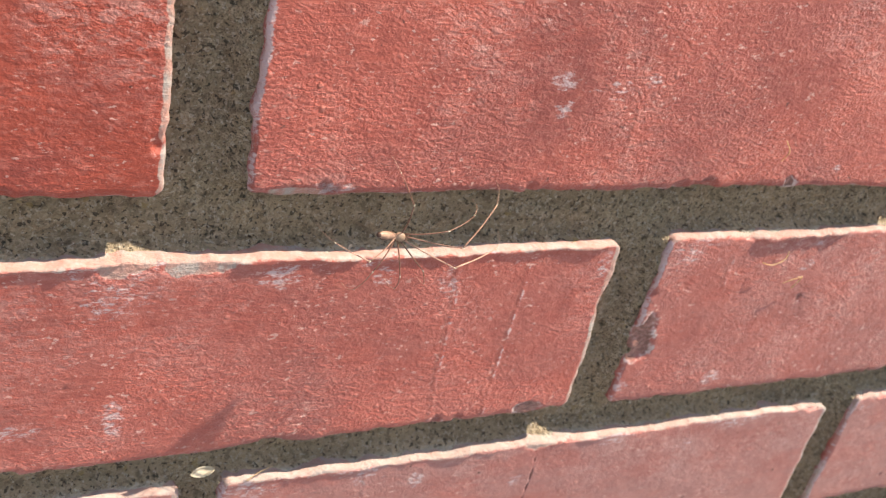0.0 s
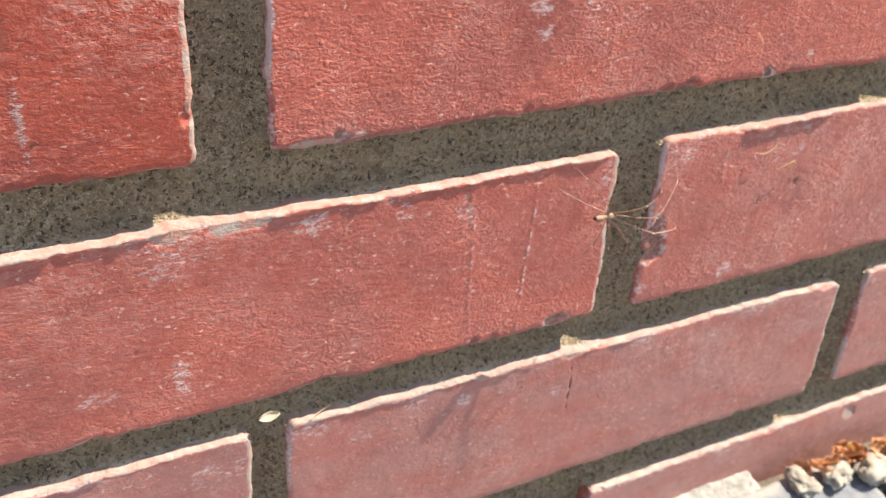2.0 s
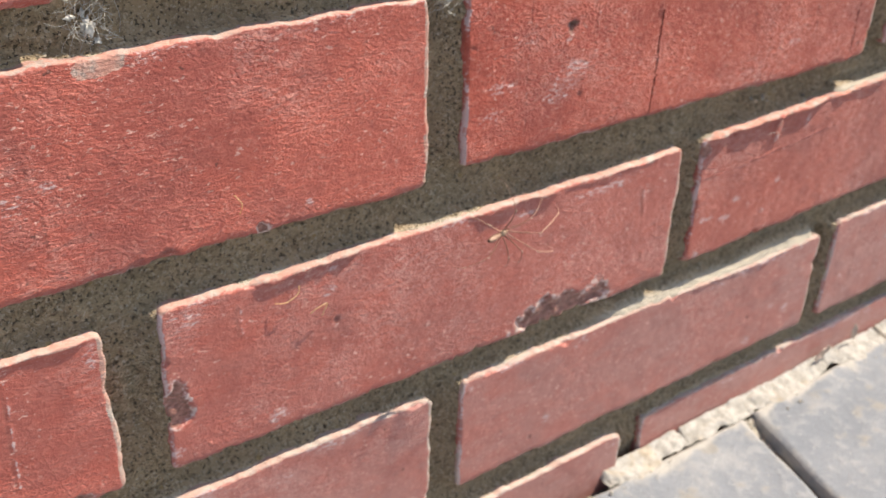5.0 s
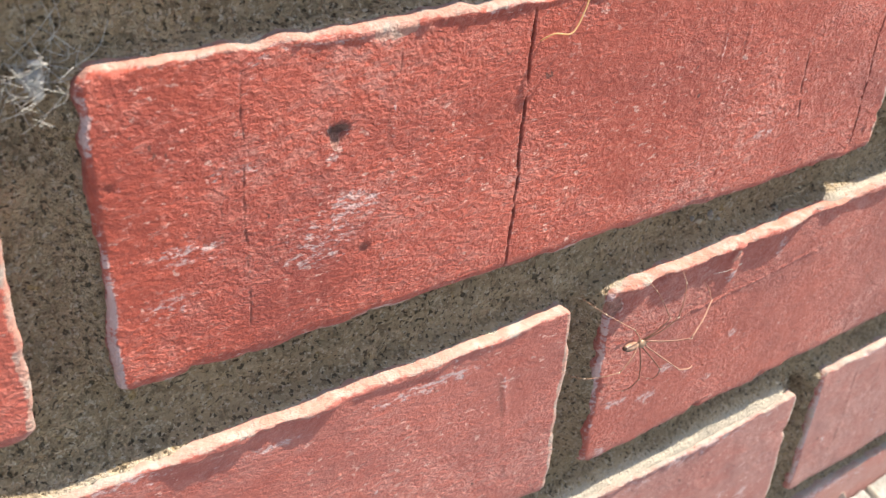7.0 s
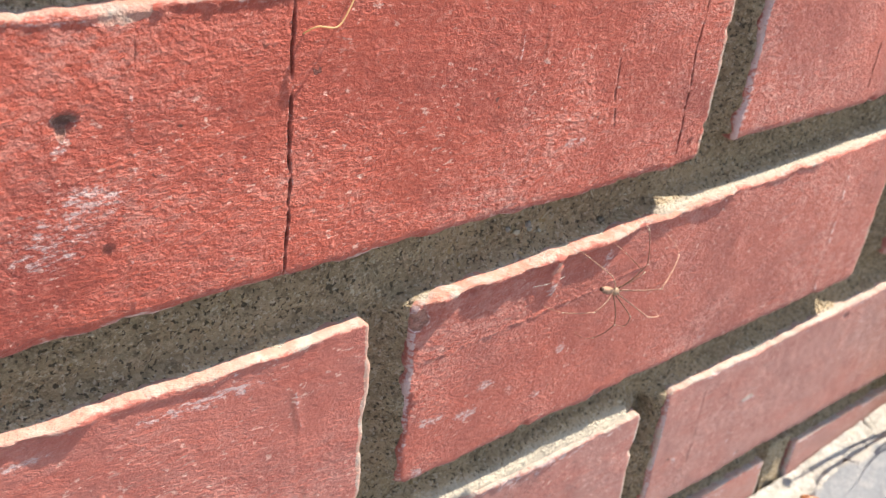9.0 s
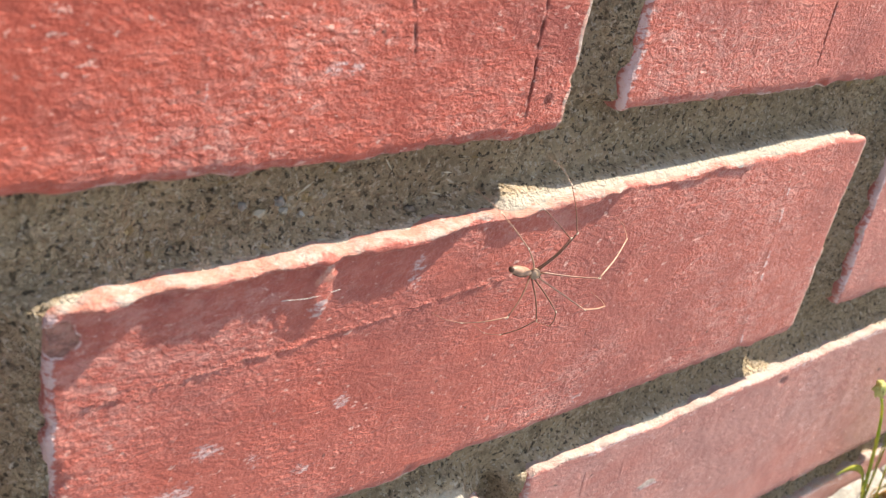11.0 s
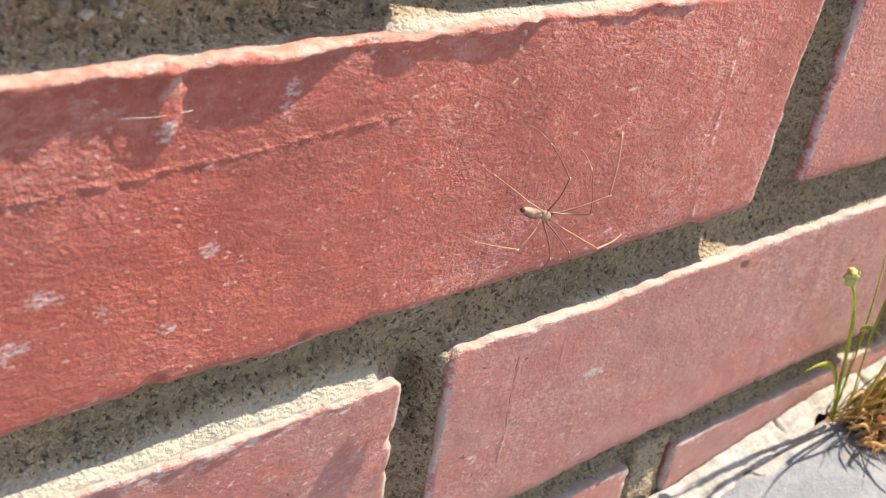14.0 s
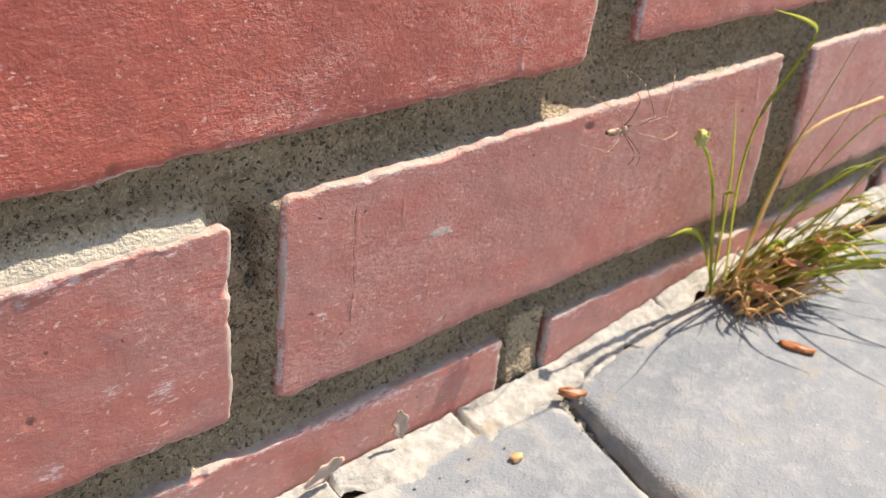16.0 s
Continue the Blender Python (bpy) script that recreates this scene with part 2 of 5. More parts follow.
BAND = plain_material("dark_leg_band", (0.07, 0.035, 0.025), (0.10, 0.05, 0.03), 900, 0.4, 0.0, 0.5)


def crust_material():
    m = Mat("crumbling_lime_mortar", 0.95, 0.2)
    mid, fine = m.noise(170, 5, 0.65), m.noise(700, 4, 0.7)
    base = m.mix(m.ramp(mid, 0.38, 0.62), (0.30, 0.29, 0.265), (0.41, 0.40, 0.375))
    base = m.mix(m.math("MULTIPLY", m.ramp(m.noise(38, 4, 0.6), 0.60, 0.70), 0.3), base, (0.36, 0.25, 0.12))
    base = m.mix(m.math("MULTIPLY", m.ramp(fine, 0.40, 0.30), 0.7), base, (0.16, 0.14, 0.11))
    m.color(base)
    m.bump((mid, 0.0006), (fine, 0.0004))
    return m.m


CRUST = crust_material()
SOIL = plain_material("dark_joint_sand", (0.13, 0.115, 0.095), (0.22, 0.195, 0.155), 400, 1.0, 0.002)


# ---- shaping ----
def value_noise(x, z, size, seed):
    """Smooth noise from -1 to 1 with features of that size in metres."""
    table = np.random.RandomState(seed).uniform(-1, 1, (64, 64))
    u, v = x / size + 200.3, z / size + 200.7
    i, j = np.floor(u).astype(int), np.floor(v).astype(int)
    f, g = u - i, v - j
    f, g = f * f * (3 - 2 * f), g * g * (3 - 2 * g)
    i, j, k, l = i % 64, j % 64, (i + 1) % 64, (j + 1) % 64
    return (table[i, j] * (1 - f) + table[k, j] * f) * (1 - g) + (table[i, l] * (1 - f) + table[k, l] * f) * g


def fractal(x, z, size, seed, octaves=3):
    return sum(value_noise(x, z, size / 2**n, seed + 17 * n) * 0.55**n for n in range(octaves))


def mesh_of(name, verts, faces, material, smooth=True, attrs=None):
    me = bpy.data.meshes.new(name)
    me.from_pydata([tuple(v) for v in verts], [], [tuple(f) for f in faces])
    me.materials.append(material)
    me.polygons.foreach_set("use_smooth", [smooth] * len(me.polygons))
    for key, values in (attrs or {}).items():
        me.attributes.new(key, "FLOAT", "POINT").data.foreach_set("value", np.asarray(values, np.float32))
    me.update()
    return me


def part(name, data, parent, label=""):
    ob = new(name, data)
    ob.parent = parent
    return tagged(ob, label)


def grid_faces(nx, nz, base=0):
    i, j = np.meshgrid(np.arange(nx - 1), np.arange(nz - 1), indexing="ij")
    a = (i * nz + j).ravel() + base
    return np.stack([a, a + nz, a + nz + 1, a + 1], 1)


def brick_mesh(w, h, seed, feats=(), step=0.0007, deep=0.03, greyed=0.1, grit=0.8, lean=(0.0, 0.0), tops=(0.0, 0.0, 0.0, 0.0), pink=0.5, tone=0.0):
    """A brick with its lower left front corner at the origin, its face looking to -y. feats: chips, cracks, ridges and lime, in metres."""
    xs = np.linspace(0, w, max(4, int(w / step)))
    for f in feats:
        if f[0] in ("crack", "ridge"):
            lo, hi = min(f[1], f[3]) - 0.0012, max(f[1], f[3]) + 0.0012
            xs = np.concatenate([xs, np.arange(lo, hi, 0.00025)])
    xs = np.unique(np.round(np.clip(xs, 0, w), 5))
    zs = np.linspace(0, h, max(4, int(h / step)))
    for f in feats:
        if f[0] == "seam":
            zs = np.concatenate([zs, np.arange(min(f[2], f[4]) - 0.002, max(f[2], f[4]) + 0.002, 0.00035)])
    if step < 0.002:
        zs = np.concatenate([zs, np.arange(h - 0.0036, h, 0.00045)])
    zs = np.unique(np.round(np.clip(zs, 0, h), 5))
    X, Z = np.meshgrid(xs, zs, indexing="ij")
    jag = fractal(X, Z, 0.012, seed, 3)
    e = np.minimum(np.minimum(X, w - X), np.minimum(Z, h - Z))
    e2 = e + 0.0004 * jag
    r = 0.0011 + 0.0005 * value_noise(X, Z, 0.03, seed + 5)
    t = np.clip(1 - e2 / r, 0, 1)
    depth = 0.0010 * (1 - np.sqrt(np.clip(1 - t * t, 0, 1)))
    depth += 0.00055 * np.clip(1 - Z / (0.0042 + 0.0015 * value_noise(X, X * 0, 0.03, seed + 6)), 0, 1) ** 2
    nick = np.clip(fractal(X, Z, 0.009, seed + 40, 3) - 0.55 - e / 0.004, 0, 1)
    depth += 0.0011 * np.minimum(nick * 3, 1)
    depth += 0.00035 * value_noise(X, Z, 0.05, seed + 7) + 0.00013 * fractal(X, Z, 0.016, seed + 8, 2) + 0.00007 * fractal(X, Z, 0.006, seed + 9, 3)
    top = np.clip(1 - (h - Z) / 0.0016, 0, 1)
    wear = top * (0.78 - 0.28 * pink) + np.clip(1 - (h - Z) / 0.007, 0, 1) * 0.12 + 0.22 * np.minimum(nick * 3, 1)
    flank = 0.7 + 0.5 * fractal(X, Z, 0.012, seed + 44, 3)
    rim = np.maximum(np.clip(1.5 - X / 0.0013, 0, 1), np.clip(1.5 - (w - X) / 0.0010, 0, 1)) * flank
    rim = np.maximum(rim, 0.85 * np.clip(1.4 - Z / 0.0009, 0, 1) * flank)
    # pale right edge: lime, plus the sunlight its bevel would catch, painted in
    wear = np.maximum(wear, 0.95 * np.clip(1.6 - (w - X) / 0.0015, 0, 1) * np.clip(flank + 0.3, 0.75, 1))
    wear = np.maximum(wear, (0.75 - 0.65 * pink) * np.clip(1.5 - X / 0.0009, 0, 1) * np.clip(flank + 0.1, 0, 1))
    streak = fractal(X * 0.5, Z * 1.6, 0.008, seed + 46, 4)
    dusty = np.maximum((0.70 - 0.35 * pink) * np.clip(1 - (h - Z) / 0.011, 0, 1), 0.40 * np.clip(1.2 - e / 0.0022, 0, 1)) * np.clip(0.8 + streak, 0, 1.5)
    lime, dark, chip, pale = np.maximum(1.3 * rim, dusty), np.zeros_like(X), np.zeros_like(X), np.zeros_like(X)
    rough_by = np.zeros_like(X)
    for f in feats:
        if f[0] == "chip":
            _, cx, cz, rx, rz, dp, light = f
            d = np.hypot((X - cx) / rx, (Z - cz) / rz) + (0.30 if max(rx, rz) > 0.004 else 0.6) * fractal(X, Z, 0.006, seed + 60, 4)
            k = np.clip((1 - d) / 0.15, 0, 1) * (0.4 if light else 1.0)
            depth += dp * k * (0.8 + 0.4 * value_noise(X, Z, 0.003, seed + 61))
            if light:
                wear = np.maximum(wear, 0.85 * np.clip((1.15 - d) / 0.4, 0, 1))
                continue
            near = np.clip(0.5 + (1 - d) * 0.5, 0, 1)
            pale = np.where(near > chip, float(light), pale)
            chip = np.maximum(chip, near)
        elif f[0] == "pit":
            _, cx, cz, size = f
            d = np.hypot(X - cx, Z - cz) / size + 0.4 * fractal(X, Z, 0.003, seed + 62, 2)
            k = np.clip((1 - d) / 0.5, 0, 1)
            depth += 0.0004 * k
            dark = np.maximum(dark, 0.45 * k)
            lime = np.maximum(lime, 0.7 * np.clip(1 - np.abs(d - 1.2) / 0.3, 0, 1))
        elif f[0] == "crack":
            _, xa, za, xb, zb, wd, dp = f
            u = (Z - za) / (zb - za)
            mid = xa + (xb - xa) * u + 0.00022 * fractal(Z, Z * 0, 0.005, seed + 70, 5)
            on = (u > 0) & (u < 1)
            k = np.clip(1.3 - np.abs(X - mid) / (0.5 * wd), 0, 1) * on * np.clip((1.0 if wd > 0.0006 else 0.55) + 0.9 * value_noise(Z, Z * 0, 0.0010, seed + 71), 0, 1)
            depth += (0.6 if wd > 0.0004 else 0.25) * dp * k
            dark = np.maximum(dark, (0.8 if wd > 0.0004 else 0.55) * k)
            lime = np.maximum(lime, 0.72 * on * np.clip(1 - np.abs(np.abs(X - mid) - 0.9 * wd) / (0.5 * wd), 0, 1))
        elif f[0] == "ridge":
            _, xa, za, xb, zb, wd, light = f
            u = (Z - za) / (zb - za)
            mid = xa + (xb - xa) * u + 0.0005 * value_noise(Z, Z * 0, 0.012, seed + 72)
            on = (u > 0) & (u < 1)
            broken = np.clip(0.55 + 0.9 * value_noise(Z, Z * 0, 0.0016, seed + 73), 0, 1) * on
            k = np.clip(1 - np.abs(X - mid) / wd, 0, 1) * broken
            depth -= 0.00012 * k
            dark = np.maximum(dark, 0.35 * np.clip(1 - np.abs(X - mid + 1.1 * wd) / (0.7 * wd), 0, 1) * broken)
            lime = np.maximum(lime, light * k * 1.05)
        elif f[0] == "seam":
            _, x0, z0, x1, z1, wd = f
            u = np.clip((X - x0) / (x1 - x0), 0, 1)
            on = (X > x0) & (X < x1)
            d = Z - (z0 + (z1 - z0) * u) - 0.0003 * fractal(X, X * 0, 0.006, seed + 74, 3)
            crumb = np.clip(0.55 + 0.9 * value_noise(X, Z, 0.0011, seed + 75), 0, 1) * on
            depth -= 0.00022 * crumb * np.clip(1 - np.abs(d) / (1.5 * wd), 0, 1)
            # pale upper flank of the seam, painted as if lit from above
            lime = np.maximum(lime, 0.5 * crumb * np.clip(1 - np.abs(d - 0.6 * wd) / wd, 0, 1))
            rough_by += 1.0 * np.clip(1 - np.abs(d) / (3 * wd), 0, 1) * on
        elif f[0] == "lip":
            _, x0, x1, out = f
            u = np.clip(np.minimum(X - x0, x1 - X) / 0.004, 0, 1)
            low = 0.0008 + 0.0015 * np.clip(0.4 + 0.8 * fractal(X, X * 0, 0.011, seed + 76, 5) + 0.5 * fractal(X, X * 0, 0.0035, seed + 78, 2), 0, 1.4)
            k = u * np.clip((Z - (h - low - 0.0006)) / 0.0012, 0, 1) * np.clip(0.95 + 0.15 * fractal(X, X * 0, 0.012, seed + 77, 3), 0, 1.2)
            depth -= 0.6 * out * k
            wear = np.maximum(wear, 0.60 * k * np.clip((Z - h + 0.0016) / 0.0008, 0, 1))
        elif f[0] == "drip":
            _, cx, cz, rx, rz, out = f
            d = np.hypot((X - cx) / rx, (Z - cz) / rz) + 0.3 * fractal(X, Z, 0.003, seed + 63, 3)
            k = np.clip((1 - d) / 0.4, 0, 1)
            depth -= out * k
            wear = np.maximum(wear, 0.62 * k * np.clip((Z - cz + 0.002) / 0.003, 0, 1))
            lime = np.maximum(lime, 0.95 * k * np.clip((cz - 0.6 * rz - Z) / 0.002, 0, 1))
        elif f[0] == "lime":
            _, cx, cz, rx, rz, amount = f
            d = np.hypot((X - cx) / rx, (Z - cz) / rz)
            lime = np.maximum(lime, amount * np.clip(1.5 - d, 0, 1))
    # rounded corners
    rc = 0.0027
    cu, cv = X - np.clip(X, rc, w - rc), Z - np.clip(Z, rc, h - rc)
    pull = np.maximum(np.abs(cu), np.abs(cv)) / np.maximum(np.hypot(cu, cv), 1e-9)
    pull = np.where((cu != 0) & (cv != 0), pull, 1.0)
    Z0 = Z
    X, Z = X - cu * (1 - pull), Z - cv * (1 - pull)
    near = np.clip(1 - e / 0.004, 0, 1)
    dx = 0.0006 * fractal(X, Z, 0.016, seed + 80, 3) + 0.00035 * near * fractal(X, Z, 0.0035, seed + 81, 2)
    dz = 0.0004 * fractal(X, Z, 0.020, seed + 90, 3) + 0.00045 * near * fractal(X, Z, 0.0050, seed + 91, 3)
    u = X / w
    foot, head = tops[0] + (tops[1] - tops[0]) * u, tops[2] + (tops[3] - tops[2]) * u
    X, Z = X + Z / h * (lean[0] + (lean[1] - lean[0]) * u), Z + foot + (head - foot) * Z / h
    nx, nz = X.shape
    front = np.stack([X + dx, depth, Z + dz], -1).reshape(-1, 3)
    faces = [grid_faces(nx, nz)]
    ids = np.arange(nx * nz).reshape(nx, nz)
    ring = np.concatenate([ids[:, 0], ids[-1, 1:], ids[-2::-1, -1], ids[0, -2:0:-1]])
    back, n, last = [], len(ring), ring
    edge = front[ring]
    on_top = Z0.ravel()[ring] > h - 1e-6
    count = nx * nz
    for k, d in enumerate((0.0026, 0.0042, 0.0060, 0.0085, deep)):
        amount = np.where(on_top, 0.00012, 0.0004)
        rough = np.stack([amount * fractal(edge[:, 0], edge[:, 2] + d * 9, 0.005, seed + 95 + k, 3)] * 3, 1)
        ringv = edge + rough
        ringv[:, 1] = np.maximum(d, edge[:, 1] + 0.0006 * (k + 1))
        back.append(ringv)
        nxt = count + np.arange(n)
        faces.append(np.stack([last, nxt, np.roll(nxt, -1), np.roll(last, -1)], 1))
        last, count = nxt, count + n
    verts = np.concatenate([front] + back)
    side = np.ones(5 * n)
    attrs = {
        # ends and underside are less pale and darker than ledges, as painted shade
        "wear": np.concatenate([wear.ravel(), np.tile(np.where(on_top, 0.82, 0.36), 5)]),
        "lime": np.concatenate([lime.ravel(), np.tile(np.where(on_top, 0.3, 0.42), 5)]),
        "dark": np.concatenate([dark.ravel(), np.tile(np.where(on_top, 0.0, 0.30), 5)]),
        "chip": np.concatenate([chip.ravel(), side * 0]),
        "pink": np.full(nx * nz + 5 * n, pink),
        "tone": np.full(nx * nz + 5 * n, tone),
        "pale": np.concatenate([pale.ravel(), side * 0]),
        "greyed": np.concatenate([np.full(nx * nz, greyed), np.tile(np.where(on_top, greyed, 0.45), 5)]),
        "grit": np.concatenate([(np.where(h - Z0 < 0.001, 1.2, grit) + rough_by).ravel(), np.tile(np.where(on_top, 1.2, 0.8), 5)]),
    }
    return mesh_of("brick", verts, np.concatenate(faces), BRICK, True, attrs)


# ---- the wall ----
RECESS = 0.0070
COURSES = {"d": (-0.030, 0.0215), "c": (0.0355, 0.0880), "b": (0.1025, 0.1580), "a": (0.1748, 0.2355), "e": (0.2490, 0.3060)}
# heights of a brick's foot and top at its two ends, where it is not laid level
LAID = {
    "a1": (0.1748, 0.1740, 0.2355, 0.2350), "a2": (0.1768, 0.1755, 0.2360, 0.2365), "a3": (0.1785, 0.1800, 0.2370, 0.2380),
    "b1": (0.1025, 0.1022, 0.1605, 0.1578), "b2": (0.1010, 0.0998, 0.1592, 0.1580), "b3": (0.1020, 0.1050, 0.1588, 0.1640), "b4": (0.1075, 0.1080, 0.1660, 0.1660),
    "c0": (0.0370, 0.0370, 0.0915, 0.0915), "c1": (0.0370, 0.0358, 0.0912, 0.0872), "c2": (0.0365, 0.0355, 0.0885, 0.0862), "c3": (0.0350, 0.0350, 0.0885, 0.0920), "c4": (0.0350, 0.0350, 0.0920, 0.0920),
}
# bricks that sit a little back
BACK = {"d2": 0.0026, "d3": 0.0026, "d4": 0.0026}
LEAN = {"b3": (0.0, 0.0045)}
SPANS = {
    "e": [(-0.0520, 0.1674), (0.1865, 0.3990), (0.4140, 0.6290)],
    "a": [(-0.1640, 0.0444), (0.0619, 0.2724), (0.2865, 0.5025), (0.5178, 0.7260), (0.7420, 0.9520)],
    "b": [(-0.2770, -0.0620), (-0.0460, 0.1652), (0.1808, 0.3948), (0.4065, 0.6150), (0.6365, 0.8450), (0.8610, 1.0710)],
    "c": [(-0.1640, 0.0540), (0.0650, 0.2775), (0.2908, 0.5052), (0.5178, 0.7235), (0.7450, 0.9560)],
    "d": [(-0.0480, 0.1650), (0.1780, 0.3830), (0.3990, 0.6000), (0.6200, 0.8300), (0.8450, 1.0600)],
}
# how far a greyer red takes over each course, or one brick
GREYED = {"e": 0.0, "a": 0.06, "a1": 0.16, "a0": 0.0, "a2": 0.0, "b": 0.46, "c": 0.86, "d": 0.95, "b3": 0.18, "b1": 0.30, "c3": 0.84}
# how rough the face is
GRIT = {"e": 1.1, "a": 1.45, "b": 0.95, "c": 0.45, "d": 0.3, "b3": 1.1, "b1": 1.2, "a2": 1.6, "a0": 1.4}
# how red the broken upper edge is
PINK = {"e": 0.7, "a": 0.7, "b": 0.55, "b3": 0.95, "c": 0.15, "d": 0.1}
# how deep the red of a brick is
TONE = {"a0": 0.75, "a2": 0.4, "b3": 0.35, "b1": 0.15}
FEATS = {}
FEATS.setdefault("a0", []).extend([
    ("ridge", 0.1736, 0.0031, 0.1736, 0.0397, 0.0014, 0.4),
    ("lime", 0.1728, 0.017, 0.0015, 0.012, 0.8),
])
FEATS.setdefault("a1", []).extend([
    ("pit", 0.0167, 0.0032, 0.0018),
    ("pit", 0.0192, 0.0022, 0.0012),
    ("lime", 0.0193, 0.0018, 0.006, 0.002, 0.8),
    ("chip", 0.0104, 0.001, 0.006, 0.0015, 0.00045, 1),
    ("lime", 0.0709, 0.0299, 0.004, 0.0035, 0.8),
    ("lime", 0.0965, 0.0305, 0.0028, 0.0022, 0.8),
    ("lime", 0.072, 0.0226, 0.003, 0.003, 0.8),
    ("lime", 0.0852, 0.028, 0.008, 0.004, 0.6),
    ("lime", 0.1679, 0.0064, 0.002, 0.002, 0.8),
    ("ridge", 0.0955, 0.0061, 0.0915, 0.0497, 0.0007, 0.5),
    ("ridge", 0.0374, 0.0007, 0.0356, 0.0094, 0.0006, 0.8),
])
FEATS.setdefault("a1", []).extend([
    ("chip", 0.153, 0.0019, 0.003, 0.0022, 0.00066, 0),
    ("pit", 0.1242, 0.0026, 0.0018),
    ("chip", 0.1132, 0.0598, 0.006, 0.004, 0.0012, 1),
    ("lip", 0.02, 0.07, 0.001),
])
FEATS.setdefault("b1", []).extend([
    ("lime", 0.083, 0.0495, 0.013, 0.008, 0.62),
    ("lime", 0.1178, 0.0531, 0.006, 0.004, 0.8),
    ("lime", 0.1449, 0.0523, 0.004, 0.004, 0.7),
    ("lime", 0.1622, 0.0487, 0.004, 0.009, 0.62),
    ("chip", 0.082, 0.0592, 0.008, 0.004, 0.001, 1),
    ("chip", 0.1003, 0.0564, 0.008, 0.003, 0.0009, 1),
    ("crack", 0.1655, 0.0018, 0.1632, 0.0540, 0.00025, 0.0003),
    ("ridge", 0.1664, 0.0018, 0.1640, 0.0540, 0.0012, 0.8),
    ("ridge", 0.1832, 0.0018, 0.1840, 0.0560, 0.0009, 0.95),
    ("pit", 0.168, 0.0026, 0.002),
    ("chip", 0.1974, 0.0025, 0.005, 0.002, 0.0006, 0),
])
FEATS.setdefault("b1", []).extend([
    ("lime", 0.2072, 0.0525, 0.0026, 0.0045, 0.75),
    ("pit", 0.0734, 0.0253, 0.001),
    ("lime", 0.0834, 0.0149, 0.003, 0.007, 0.75),
    ("lime", 0.0619, 0.0132, 0.008, 0.003, 0.7),
    ("lip", 0.03, 0.085, 0.0013),
    ("lip", 0.105, 0.208, 0.0009),
])
FEATS.setdefault("b2", []).extend([
    ("chip", 0.003, 0.023, 0.0048, 0.0085, 0.00144, 0),
    ("lime", 0.0016, 0.0076, 0.003, 0.004, 0.7),
    ("chip", 0.1570, 0.0035, 0.0215, 0.0088, 0.0019, 0),
    ("chip", 0.1361, 0.0038, 0.003, 0.003, 0.0009, 1),
    ("chip", 0.1734, 0.0052, 0.004, 0.003, 0.0009, 1),
    ("ridge", 0.0254, 0.0418, 0.0263, 0.0572, 0.0012, 0.7),
    ("ridge", 0.1991, 0.0125, 0.1945, 0.0475, 0.0012, 0.6),
    ("lime", 0.0086, 0.054, 0.008, 0.007, 0.6),
    ("lime", 0.1720, 0.0530, 0.022, 0.0020, 0.78),
    ("lime", 0.1350, 0.0525, 0.008, 0.0018, 0.72),
    ("lime", 0.0550, 0.0480, 0.004, 0.003, 0.7),
    ("lime", 0.0356, 0.007, 0.006, 0.003, 0.75),
    ("pit", 0.0581, 0.036, 0.0016),
])
FEATS.setdefault("b2", []).extend([
    ("lime", 0.1595, 0.0271, 0.0012, 0.001, 0.8),
    ("lime", 0.0569, 0.0557, 0.003, 0.002, 0.7),
    ("lip", 0.0289, 0.0669, 0.0015),
    ("lip", 0.1089, 0.1509, 0.0015),
    ("lip", 0.1509, 0.2009, 0.0006),
])
FEATS.setdefault("b3", []).extend([
    ("seam", 0.0050, 0.0426, 0.0560, 0.0446, 0.0006),
    ("seam", 0.0550, 0.0445, 0.0870, 0.0462, 0.0005),
    ("drip", 0.0445, 0.0560, 0.0030, 0.0080, 0.0009),
    ("lime", 0.0443, 0.0514, 0.002, 0.003, 0.8),
    ("lime", 0.0521, 0.0277, 0.0025, 0.002, 0.8),
    ("lime", 0.0198, 0.0174, 0.005, 0.003, 0.8),
    ("lime", 0.0451, 0.0131, 0.0025, 0.0018, 0.8),
    ("lime", 0.0253, 0.0255, 0.004, 0.002, 0.8),
    ("lime", 0.0346, 0.0192, 0.002, 0.003, 0.7),
    ("ridge", 0.114, 0.0005, 0.1151, 0.0137, 0.0008, 0.85),
    ("ridge", 0.1825, 0.0025, 0.1787, 0.0520, 0.0014, 1.0),
    ("lime", 0.1197, 0.0058, 0.004, 0.004, 0.6),
    ("lime", 0.0648, 0.0531, 0.0025, 0.006, 0.7),
])
FEATS.setdefault("b3", []).extend([
    ("pit", 0.072, 0.0012, 0.0022),
    ("lime", 0.0083, 0.0202, 0.006, 0.002, 0.8),
    ("chip", 0.0016, 0.0564, 0.0022, 0.003, 0.00066, 0),
    ("lime", 0.0056, 0.0026, 0.003, 0.003, 0.8),
    ("lip", 0.0020, 0.0740, 0.0026),
    ("lip", 0.0700, 0.1198, 0.0013),
    ("lip", 0.1198, 0.1618, 0.0006),
])
